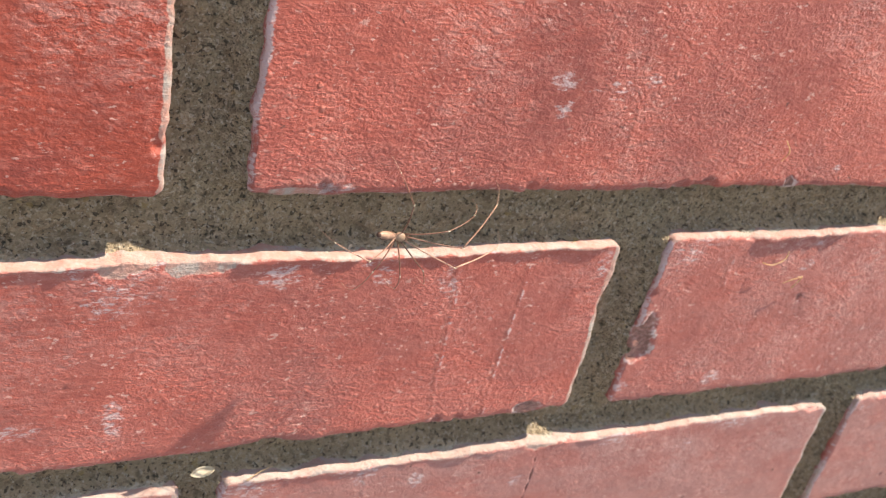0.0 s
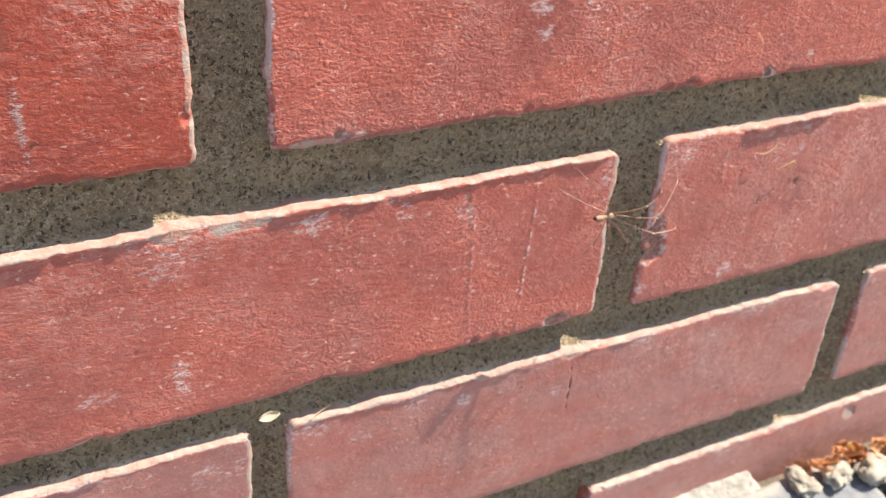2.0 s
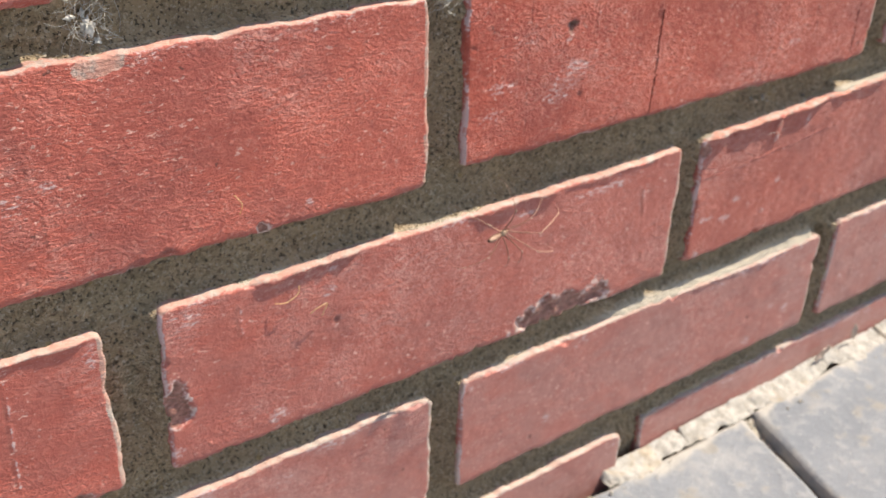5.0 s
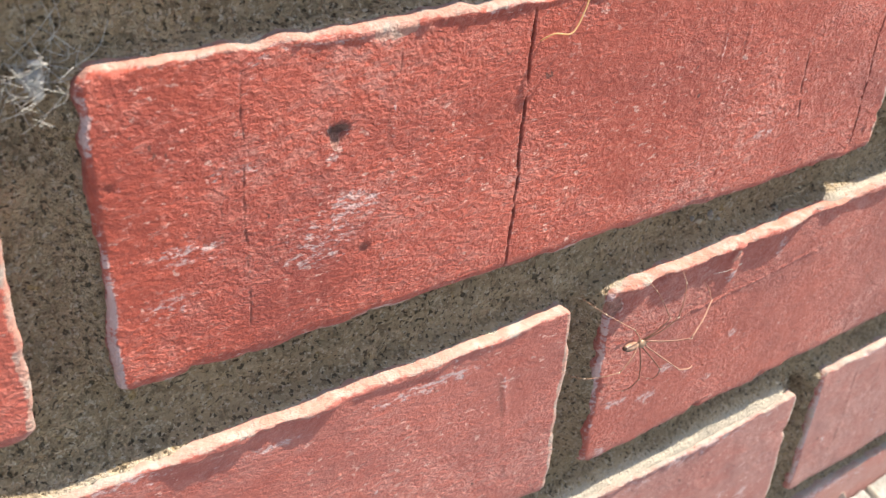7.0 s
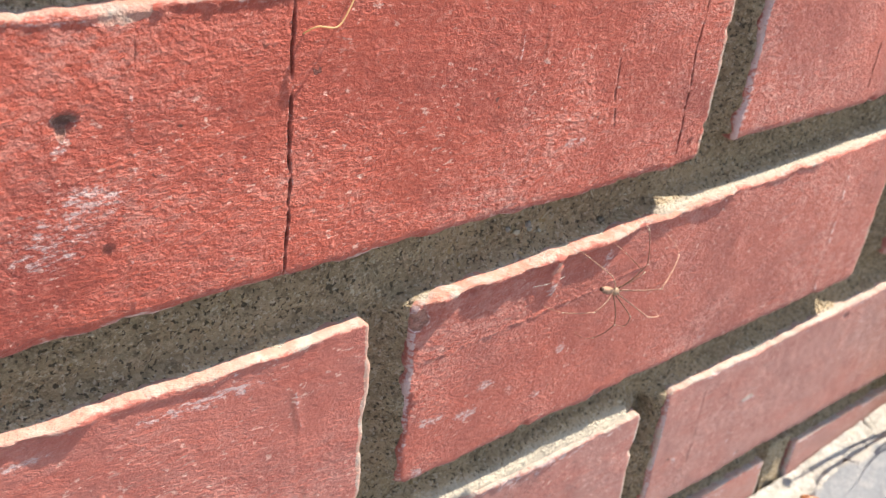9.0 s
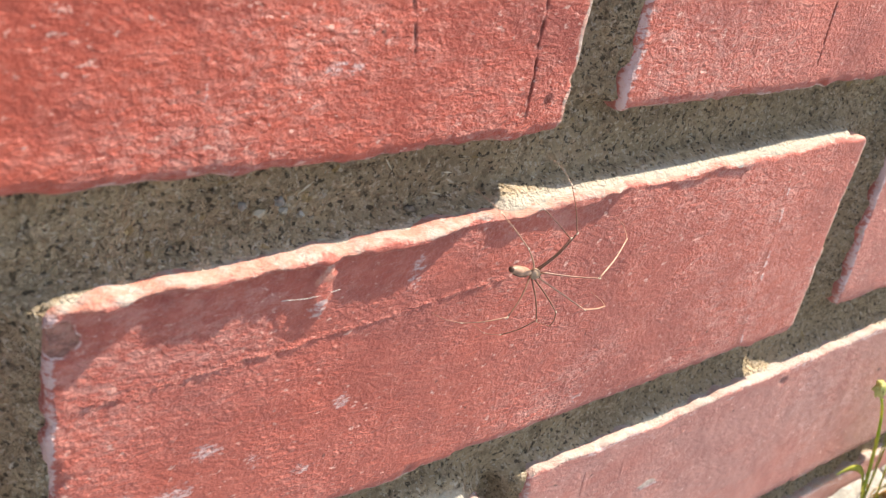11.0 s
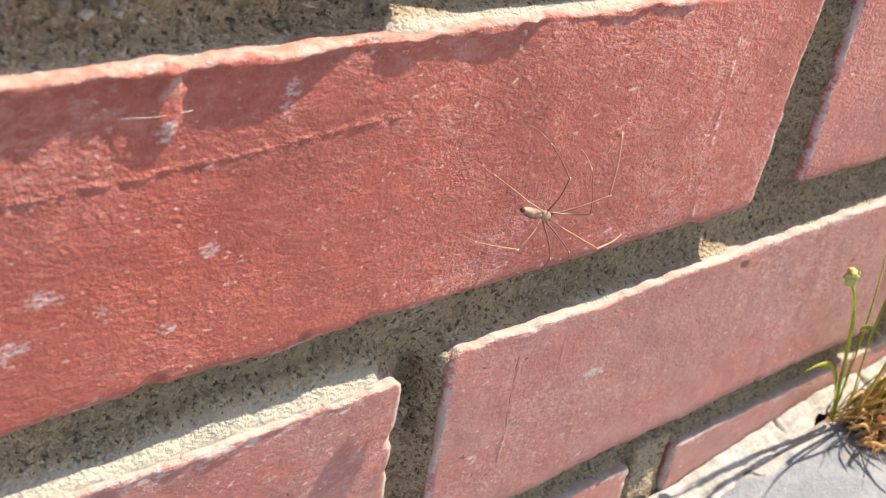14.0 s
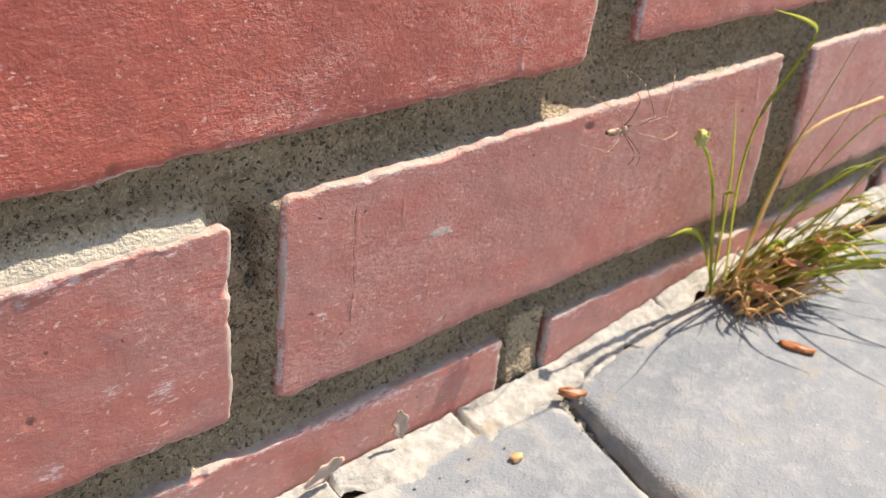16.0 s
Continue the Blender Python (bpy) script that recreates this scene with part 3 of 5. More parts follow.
FEATS.setdefault("a2", []).extend([
    ("crack", 0.0843, 0.0007, 0.0858, 0.0592, 0.00055, 0.0022),
    ("crack", 0.0247, 0.0052, 0.0256, 0.0574, 0.0004, 0.0006),
    ("crack", 0.0207, 0.0184, 0.0211, 0.0391, 0.0003, 0.0004),
    ("ridge", 0.0534, 0.0013, 0.0552, 0.0592, 0.0008, 0.7),
    ("crack", 0.0554, 0.052, 0.0556, 0.0554, 0.0004, 0.0006),
    ("chip", 0.0428, 0.0405, 0.0008, 0.0020, 0.0005, 0),
    ("chip", 0.0437, 0.0430, 0.0014, 0.0006, 0.0004, 0),
    ("pit", 0.0429, 0.0418, 0.0022),
    ("pit", 0.0440, 0.0432, 0.0012),
    ("lime", 0.0424, 0.0378, 0.0016, 0.0014, 0.9),
    ("lime", 0.0466, 0.0276, 0.008, 0.004, 0.75),
    ("lime", 0.0411, 0.0237, 0.012, 0.006, 0.62),
])
FEATS.setdefault("a2", []).extend([
    ("lime", 0.0143, 0.0255, 0.007, 0.003, 0.72),
    ("lime", 0.0379, 0.0185, 0.008, 0.004, 0.68),
    ("lime", 0.0099, 0.0159, 0.005, 0.004, 0.6),
    ("ridge", 0.1425, 0.0025, 0.1437, 0.0552, 0.0007, 0.75),
    ("ridge", 0.1508, 0.0031, 0.1511, 0.0543, 0.0007, 0.7),
    ("crack", 0.2045, 0.0040, 0.2045, 0.0500, 0.0005, 0.0010),
    ("pit", 0.2095, 0.0069, 0.0016),
    ("pit", 0.0026, 0.0415, 0.0014),
    ("chip", 0.055, 0.0602, 0.004, 0.0018, 0.00054, 1),
    ("lime", 0.0234, 0.0394, 0.006, 0.003, 0.6),
    ("pit", 0.0486, 0.0167, 0.0014),
])
FEATS.setdefault("a2", []).extend([
    ("lime", 0.165, 0.0159, 0.005, 0.0014, 0.8),
    ("crack", 0.1776, 0.0166, 0.1756, 0.0358, 0.0005, 0.0006),
    ("lip", 0.0319, 0.1419, 0.0006),
])
FEATS.setdefault("a3", []).extend([
    ("ridge", 0.0392, 0.005, 0.0364, 0.0199, 0.0009, 0.5),
    ("crack", 0.0643, 0.007, 0.0647, 0.0209, 0.0006, 0.001),
    ("lime", 0.0013, 0.0132, 0.002, 0.012, 0.7),
])
FEATS.setdefault("c3", []).extend([
    ("crack", 0.0209, 0.0143, 0.0205, 0.0499, 0.0003, 0.0004),
    ("ridge", 0.0216, 0.014, 0.0212, 0.0497, 0.0009, 0.6),
    ("lime", 0.0496, 0.0339, 0.006, 0.0016, 0.8),
    ("chip", 0.0481, 0.0346, 0.004, 0.0012, -0.0005, 1),
    ("pit", 0.1027, 0.0526, 0.0018),
    ("ridge", 0.2014, 0.006, 0.1903, 0.0542, 0.0012, 0.7),
    ("lime", 0.1195, 0.0445, 0.006, 0.002, 0.6),
    ("lime", 0.0519, 0.0059, 0.002, 0.0014, 0.8),
    ("lime", 0.0116, 0.0216, 0.002, 0.002, 0.8),
    ("ridge", 0.0355, 0.0424, 0.0358, 0.0483, 0.0006, 0.7),
    ("lime", 0.0424, 0.0195, 0.002, 0.006, 0.6),
])
FEATS.setdefault("c2", []).extend([
    ("lime", 0.0214, 0.0534, 0.016, 0.004, 0.75),
    ("pit", 0.0362, 0.0092, 0.0014),
    ("lime", 0.0444, 0.0162, 0.003, 0.003, 0.7),
    ("lime", 0.1853, 0.021, 0.004, 0.003, 0.7),
    ("lime", 0.1967, 0.0162, 0.004, 0.004, 0.7),
    ("lime", 0.1707, 0.0059, 0.004, 0.003, 0.8),
    ("pit", 0.1675, 0.0201, 0.0012),
    ("lime", 0.1481, 0.052, 0.005, 0.003, 0.6),
    ("lip", 0.1213, 0.2013, 0.0007),
])
FEATS.setdefault("c1", []).extend([
    ("crack", 0.0948, 0.0317, 0.095, 0.0492, 0.0006, 0.001),
    ("lime", 0.056, 0.047, 0.003, 0.004, 0.8),
    ("lime", 0.0221, 0.0443, 0.006, 0.003, 0.7),
    ("ridge", 0.0407, 0.0406, 0.039, 0.0541, 0.0008, 0.9),
    ("lime", 0.152, 0.0465, 0.005, 0.005, 0.6),
    ("chip", 0.0938, 0.0558, 0.007, 0.003, 0.0009, 1),
    ("lime", 0.0385, 0.0508, 0.004, 0.004, 0.7),
    ("lime", 0.0065, 0.0513, 0.01, 0.004, 0.7),
    ("lime", 0.0897, 0.0407, 0.004, 0.003, 0.7),
    ("lip", 0, 0.12, 0.0006),
])
FEATS.setdefault("c0", []).extend([
    ("lime", 0.2116, 0.0446, 0.02, 0.006, 0.6),
    ("lip", 0.1, 0.2, 0.001),
])
FEATS.setdefault("d1", []).extend([
    ("chip", 0.1295, 0.0454, 0.003, 0.003, 0.0009, 1),
    ("lime", 0.1607, 0.0272, 0.01, 0.01, 0.5),
])
FEATS.setdefault("e1", []).extend([
    ("chip", 0.013, 0.0042, 0.007, 0.004, 0.0012, 0),
    ("pit", 0.0192, 0.013, 0.002),
])



def build_wall():
    xs = np.arange(-0.30, 1.10, 0.0016)
    zs = np.arange(-0.03, 0.34, 0.0012)
    X, Z = np.meshgrid(xs, zs, indexing="ij")
    Y = RECESS + 0.0010 * fractal(X, Z, 0.03, 3, 3)
    cream = np.zeros_like(X)
    for key, spans in SPANS.items():
        top = COURSES[key][1]
        high = 0.0036 + 0.0018 * fractal(X, X * 0, 0.05, 31 + ord(key), 3) + (0.001 if key == "c" else 0.0)
        for n, (x0, x1) in enumerate(spans):
            laid = LAID.get(f"{key}{n}", (top, top, top, top))
            head = laid[2] + (laid[3] - laid[2]) * np.clip((X - x0) / (x1 - x0), 0, 1)
            s_ = np.clip((Z - head + 0.0006) / np.maximum(high, 0.002), 0, 1)
            end = np.clip(np.minimum(X - x0, x1 - X) / 0.004 + 0.3, 0, 1) * (Z > head - 0.006)
            k = (1 - s_) ** 2.0 * end
            Y -= (RECESS - (0.0019 + BACK.get(f"{key}{n}", 0.0))) * k
            # mortar drawn up against the brick's end
            up = np.clip(1 - (x0 - X) / 0.0065, 0, 1) ** 1.3 * (X < x0 + 0.002) * np.clip((head + 0.001 - Z) / 0.002, 0, 1) * np.clip((Z - laid[0]) / 0.002, 0, 1)
            Y = np.minimum(Y, RECESS - (RECESS - 0.0018) * up + BACK.get(f"{key}{n}", 0.0))
            # cream smear above the ledge, with sunlit mortar painted into the same colour
            cream = np.maximum(cream, 0.95 * k ** 2.2)
    # mortar smeared flush over two ledges
    for which, x0, x1, tall in (("c2", 0.345, 0.503, 0.0075), ("b3", 0.4905, 0.616, 0.0030)):
        laid, (left, right) = LAID[which], SPANS[which[0]][int(which[1])]
        head = laid[2] + (laid[3] - laid[2]) * np.clip((X - left) / (right - left), 0, 1)
        smear = np.clip((X - x0) / (0.03 if which == "c2" else 0.002), 0, 1) * np.clip((x1 - X) / 0.004, 0, 1) * (Z > head - 0.004)
        fall = np.clip((Z - head) / (tall + 0.3 * tall * fractal(X, X * 0, 0.03, 61, 4)), 0, 1)
        Y = np.minimum(Y, RECESS - (RECESS - 0.0008) * np.clip(1 - fall, 0, 1) ** 0.6 * smear)
        cream = np.maximum(cream, 1.1 * smear * (1 - fall))
    full = (X > 0.603) & (X < 0.619) & (Z < 0.0265)
    Y = np.where(full, 0.0040 + 0.03 * np.clip(Z - 0.02, 0, 1), Y)
    cream = np.where(full, 0.35, cream)
    # a hole in the upright joint
    for x0, z0, rx, rz in ((0.5130, 0.0775, 0.0018, 0.0040), (0.5112, 0.0835, 0.0026, 0.0020), (0.5140, 0.0690, 0.0012, 0.0030)):
        Y += 0.009 * np.clip(1.3 - np.hypot((X - x0) / rx, (Z - z0) / rz) - 0.4 * fractal(X, Z, 0.004, 9, 2), 0, 1)
    Y += 0.0009 * fractal(X, Z, 0.004, 4, 3) * (1 - 0.7 * np.clip(cream, 0, 1))
    nx, nz = X.shape
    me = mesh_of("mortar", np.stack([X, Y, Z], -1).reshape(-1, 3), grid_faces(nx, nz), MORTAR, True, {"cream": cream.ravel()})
    wall = tagged(new("wall_north", me), "red brick wall with recessed grey mortar joints", "wall", kind="structure")
    seed = 100
    for key, spans in SPANS.items():
        z0, z1 = COURSES[key]
        for n, (x0, x1) in enumerate(spans):
            seed += 11
            which = f"{key}{n}"
            laid = LAID.get(which, (z0, z0, z1, z1))
            low, high = min(laid[:2]), max(laid[2:])
            tops = (laid[0] - low, laid[1] - low, laid[2] - high, laid[3] - high)
            me = brick_mesh(x1 - x0, high - low, seed, FEATS.get(which, ()), greyed=GREYED.get(which, GREYED[key]), grit=GRIT.get(which, GRIT[key]), lean=LEAN.get(which, (0, 0)), tops=tops, pink=PINK.get(which, PINK[key]), tone=TONE.get(which, 0.0))
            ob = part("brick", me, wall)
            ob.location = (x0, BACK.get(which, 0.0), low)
    # the rest of the wall, round the part that is seen close by
    plain = [brick_mesh(0.2110, 0.0565, 900 + k, (), 0.009) for k in range(3)]
    low, n = -0.030, 0
    tops = [COURSES[k] for k in "dcbae"]
    for row in range(14):
        z0, z1 = tops[row] if row < 5 else (0.3205 + 0.0705 * (row - 5), 0.377 + 0.0705 * (row - 5))
        spans = SPANS["dcbae"[row]] if row < 5 else []
        shift = spans[0][0] if spans else (0.062 if row % 2 else -0.046)
        for k in range(-7, 12):
            x = shift + 0.2266 * k
            if any(x < b and x + 0.2110 > a for a, b in spans):
                continue
            ob = part("brick", plain[n % 3], wall)
            ob.location, ob.scale = (x, 0, z0), (1, 1, (z1 - z0) / 0.0565)
            n += 1
    bm = bmesh.new()
    for x0, x1, z0, z1 in ((-1.66, 2.72, -0.05, 1.0),):
        bmesh.ops.create_cube(bm, size=1, matrix=Matrix.Translation(((x0 + x1) / 2, 0.065, (z0 + z1) / 2)) @ Matrix.Diagonal((x1 - x0, 0.11, z1 - z0, 1)))
    me = bpy.data.meshes.new("backing")
    bm.to_mesh(me)
    bm.free()
    me.materials.append(MORTAR)
    part("backing", me, wall)


build_wall()


# ---- the pavement ----
def rise(x):
    """How far the ground lifts beside the grass."""
    return 0.010 * np.clip((x - 0.622) / 0.075, 0, 1)


def build_pavement():
    me = mesh_of("ground", [(-40, 40, -0.012), (-40, -40, -0.012), (40, -40, -0.012), (40, 40, -0.012)], [(0, 1, 2, 3)], SOIL)
    tagged(new("ground", me), "dark sand bed between grey pavers", "ground", kind="structure")
    me = mesh_of("pavement", [(-1.7, 0.004, -0.008), (-1.7, -1.5, -0.008), (2.8, -1.5, -0.008), (2.8, 0.004, -0.008)], [(0, 1, 2, 3)], SOIL)
    pave = tagged(new("pavement", me), "pale blue-grey concrete pavers with dark sand joints", "pavement", kind="structure")
    wide, skew = 0.147, math.tan(radians(15))
    rnd = random.Random(5)
    for k in range(-11, 15):
        x0 = 0.4715 + 0.1535 * k
        near = -3 < k < 5
        for r, far in enumerate([-0.22, -0.45, -0.68, -0.91, -1.14]):
            y1 = -0.006 if r == 0 else [-0.22, -0.45, -0.68, -0.91][r - 1] - 0.007
            step = 0.004 if near and r == 0 else 0.05
            us, vs = np.linspace(0, wide, int(wide / step) + 2), np.linspace(far, y1, int((y1 - far) / step) + 2)
            rims = np.array([0.0006, 0.0014, 0.0024, 0.0036])
            us, vs = np.sort(np.concatenate([us, rims, wide - rims])), np.sort(np.concatenate([vs, far + rims, y1 - rims]))
            U, V = np.meshgrid(us, vs, indexing="ij")
            seed = 300 + 7 * k + 31 * r
            e = np.minimum(np.minimum(U, wide - U), np.minimum(V - far, y1 - V))
            Zz = -0.0022 * np.clip(1 - e / 0.0034, 0, 1) ** 2 + 0.0006 * fractal(U, V, 0.03, seed, 3)
            wear = np.clip(1 - e / 0.008, 0, 1) * 0.6 + 0.25 * np.clip(fractal(U, V, 0.02, seed + 3), 0, 1) + 0.9 * np.clip(1 + (V + 0.006) / 0.020, 0, 1) * np.clip(0.6 + fractal(U, V, 0.02, seed + 8, 3), 0, 1)
            jit = 0.0012 * fractal(U, V, 0.02, seed + 4)
            if k == 1 and r == 0:
                Zz = Zz + rise(x0 + U) * np.clip(1 + V / 0.12, 0, 1)
            P = np.stack([U + skew * V + jit, V + jit, Zz], -1).reshape(-1, 3)
            nx, nz = U.shape
            ids = np.arange(nx * nz).reshape(nx, nz)
            ring = np.concatenate([ids[:, 0], ids[-1, 1:], ids[-2::-1, -1], ids[0, -2:0:-1]])
            low = P[ring] - (0, 0, 0.02)
            nxt = nx * nz + np.arange(len(ring))
            sides = np.stack([ring, nxt, np.roll(nxt, -1), np.roll(ring, -1)], 1)
            me = mesh_of("paver", np.concatenate([P, low]), np.concatenate([grid_faces(nx, nz), sides]), PAVER, True, {"wear": np.concatenate([wear.ravel(), np.full(len(ring), 0.3)])})
            ob = part("paver", me, pave)
            ob.location = (x0, 0, rnd.uniform(-0.0008, 0.0008))


build_pavement()


# ---- shapes for small things ----
def tube(points, radii, material, sides=6, name="tube"):
    """A round rod along points, with a radius at each."""
    pts = [Vector(p) for p in points]
    verts, faces = [], []
    for n, p in enumerate(pts):
        d = (pts[min(n + 1, len(pts) - 1)] - pts[max(n - 1, 0)]).normalized()
        a = d.cross(vec(0.3, 0.9, 0.2)).normalized()
        b = d.cross(a)
        for k in range(sides):
            w = 2 * math.pi * k / sides
            verts.append(p + (a * math.cos(w) + b * math.sin(w)) * radii[n])
    for n in range(len(pts) - 1):
        for k in range(sides):
            i, j = n * sides + k, n * sides + (k + 1) % sides
            faces.append((i, j, j + sides, i + sides))
    faces += [tuple(range(sides))[::-1], tuple(range((len(pts) - 1) * sides, len(pts) * sides))]
    return mesh_of(name, verts, faces, material)


def bend(points, steps=14):
    """A smooth line through a few points."""
    pts = [Vector(p) for p in points]
    pts = [pts[0] * 2 - pts[1]] + pts + [pts[-1] * 2 - pts[-2]]
    out = []
    for n in range(1, len(pts) - 2):
        a, b, c, d = pts[n - 1 : n + 3]
        for k in range(steps):
            t = k / steps
            out.append(0.5 * (2 * b + (c - a) * t + (2 * a - 5 * b + 4 * c - d) * t * t + (3 * b - a - 3 * c + d) * t**3))
    return out + [pts[-2]]


def blade_mesh(points, width, material, fold=0.35, thick=0.00012):
    """A grass blade: a tapering folded strip with a little thickness."""
    pts = bend(points, 6)
    verts, faces = [], []
    count = len(pts)
    for n, p in enumerate(pts):
        u = n / (count - 1)
        d = (pts[min(n + 1, count - 1)] - pts[max(n - 1, 0)]).normalized()
        side = d.cross(vec(0.35, -1, 0.25)).normalized()
        out = side.cross(d)
        w = width * 0.5 * min(1, 0.55 + 2 * u) * (1 - u**2.2) + 0.00008
        for s_, f in ((-1, fold), (0, 0), (1, fold), (0, 0)):
            k = 0 if s_ or len(verts) % 4 == 1 else 1
            verts.append(p + side * w * s_ + out * (w * f + k * thick))
    for n in range(count - 1):
        for k in range(4):
            i, j = 4 * n + k, 4 * n + (k + 1) % 4
            faces.append((i, j, j + 4, i + 4))
    return mesh_of("blade", verts, faces, material)


def lump(size, seed, material, rough=0.25, level=3, flat=1.0, name="lump"):
    """A broken, uneven lump of that size (three half axes), resting on z = 0."""
    bm = bmesh.new()
    bmesh.ops.create_icosphere(bm, subdivisions=level, radius=1)
    for v in bm.verts:
        q = v.co.copy()
        k = 1 + rough * noise.noise(q * 1.3 + vec(seed, 3.1, 7.7)) + rough * 0.5 * noise.noise(q * 3.1 + vec(seed, 1.3, 0.4))
        k += rough * 0.35 * (noise.cell(q * 2.2 + vec(seed, 9, 2)) - 0.5)
        v.co = vec(q.x * size[0], q.y * size[1], q.z * size[2]) * k
    low = min(v.co.z for v in bm.verts)
    for v in bm.verts:
        v.co.z -= low
    me = bpy.data.meshes.new(name)
    bm.to_mesh(me)
    bm.free()
    me.materials.append(material)
    me.polygons.foreach_set("use_smooth", [True] * len(me.polygons))
    return me


def leaf_mesh(length, width, curl, seed, material, name="leaf", lobes=0.0, thick=0.00025):
    """A dry leaf or flake: a curled, uneven oval with thickness."""
    n, m = 15, 9
    verts, faces = [], []
    for layer in (0, 1):
        for i in range(n):
            u = i / (n - 1)
            half = width * 0.5 * (math.sin(math.pi * (0.04 + 0.92 * u)) ** 0.75) * (1 + lobes * math.sin(17 * u + seed))
            for j in range(m):
                v = 2 * j / (m - 1) - 1
                z = curl * (v * v * width + 0.7 * (u - 0.5) ** 2 * length) + 0.12 * width * noise.noise(vec(u * 4 + seed, v * 2, 0.5))
                verts.append((length * (u - 0.5), half * v, z + layer * thick))
    for layer in (0, 1):
        for i in range(n - 1):
            for j in range(m - 1):
                a = layer * n * m + i * m + j
                f = (a, a + m, a + m + 1, a + 1)
                faces.append(f if layer else f[::-1])
    rim = [i * m for i in range(n)] + [(n - 1) * m + j for j in range(1, m)] + [i * m + m - 1 for i in range(n - 2, -1, -1)] + [j for j in range(m - 2, 0, -1)]
    for k in range(len(rim)):
        a, b = rim[k], rim[(k + 1) % len(rim)]
        faces.append((a, b, b + n * m, a + n * m))
    low = min(v[2] for v in verts)
    return mesh_of(name, [(x, y, z - low) for x, y, z in verts], faces, material)


def thing(name, data, m, label, category, group=""):
    ob = new(name, data)
    ob.matrix_world = m
    return tagged(ob, label, category, group)


# ---- the foot of the wall ----
def build_crust():
    """Crumbling mortar along the wall's foot, in broken lengths."""
    rnd = random.Random(8)
    foot = tagged(new("trim"), "crumbling cream mortar fillet along the foot of the wall", "trim", kind="structure")
    x = -0.30
    while x < 1.2:
        run = rnd.uniform(0.035, 0.12)
        if not (0.27 < x + run / 2 < 0.335):
            us, vs = np.linspace(0, run, int(run / 0.0008)), np.linspace(0, 1, 23)
            U, V = np.meshgrid(us, vs, indexing="ij")
            wide = 0.0100 + 0.0050 * fractal(U + x, U * 0, 0.020, 77, 5)
            slant = rnd.uniform(-0.5, 0.5)
            end = np.clip(np.minimum(U - slant * wide * V * 0.4, run - U + slant * wide * V * 0.4) / 0.0014, 0.0, 1) ** 0.5
            y = 0.002 - V * wide
            z = 0.0036 * (1 - V) ** 1.3 + 0.0008 * np.clip((1 - V) / 0.25, 0, 1) ** 0.8 * (0.7 + 0.7 * fractal(U + x, V * 0.014, 0.012, 79, 3))
            z = z * end + 0.0005 * fractal(U + x, V * 0.014, 0.004, 80, 4) - 0.0006 + rnd.uniform(-0.0003, 0.0003) + rise(x + U)
            me = mesh_of("mortar_piece", np.stack([U, y, z], -1).reshape(-1, 3), grid_faces(*U.shape)[:, ::-1], CRUST)
            ob = part("mortar_piece", me, foot)
            ob.location = (x, 0, 0)
        x += run + rnd.uniform(-0.0006, 0.0006)


build_crust()


def scatter_crumbs():
    """Sand and mortar crumbs in the paver joints and along the fillet."""
    rnd = random.Random(12)
    verts, faces = [], []
    cube = [(-1, -1, -1), (1, -1, -1), (1, 1, -1), (-1, 1, -1), (-1, -1, 1), (1, -1, 1), (1, 1, 1), (-1, 1, 1)]
    quads = [(0, 3, 2, 1), (4, 5, 6, 7), (0, 1, 5, 4), (1, 2, 6, 5), (2, 3, 7, 6), (3, 0, 4, 7)]
    for n in range(1500):
        if n % 60:
            k = rnd.choice([-1, 0, 1, 2])
            y = -0.008 - 0.11 * rnd.random() ** 1.6
            x = 0.4683 + 0.1535 * k + math.tan(radians(15)) * y + rnd.gauss(0, 0.0016 + 0.0035 * math.exp(y / 0.010))
            z = -0.0115 + 0.0108 * math.exp(y / 0.020)
        else:
            x, y = rnd.uniform(0.3, 0.85), -0.010 - abs(rnd.gauss(0, 0.006))
            z = 0.0006
        r = 0.0003 + (0.0014 if n % 60 and y > -0.045 else 0.0006) * rnd.random() ** 2
        turn = Euler([rnd.uniform(0, 3) for _ in range(3)]).to_matrix()
        base = len(verts)
        verts += [vec(x, y, z) + turn @ (vec(*c) * r * rnd.uniform(0.6, 1.0)) for c in cube]
        faces += [tuple(base + i for i in q) for q in quads]
    tagged(new("mortar_crumbs", mesh_of("mortar_crumbs", verts, faces, STONE, False)), "pale mortar crumbs and sand in the paver joints", "crumbs", kind="stuff")


scatter_crumbs()


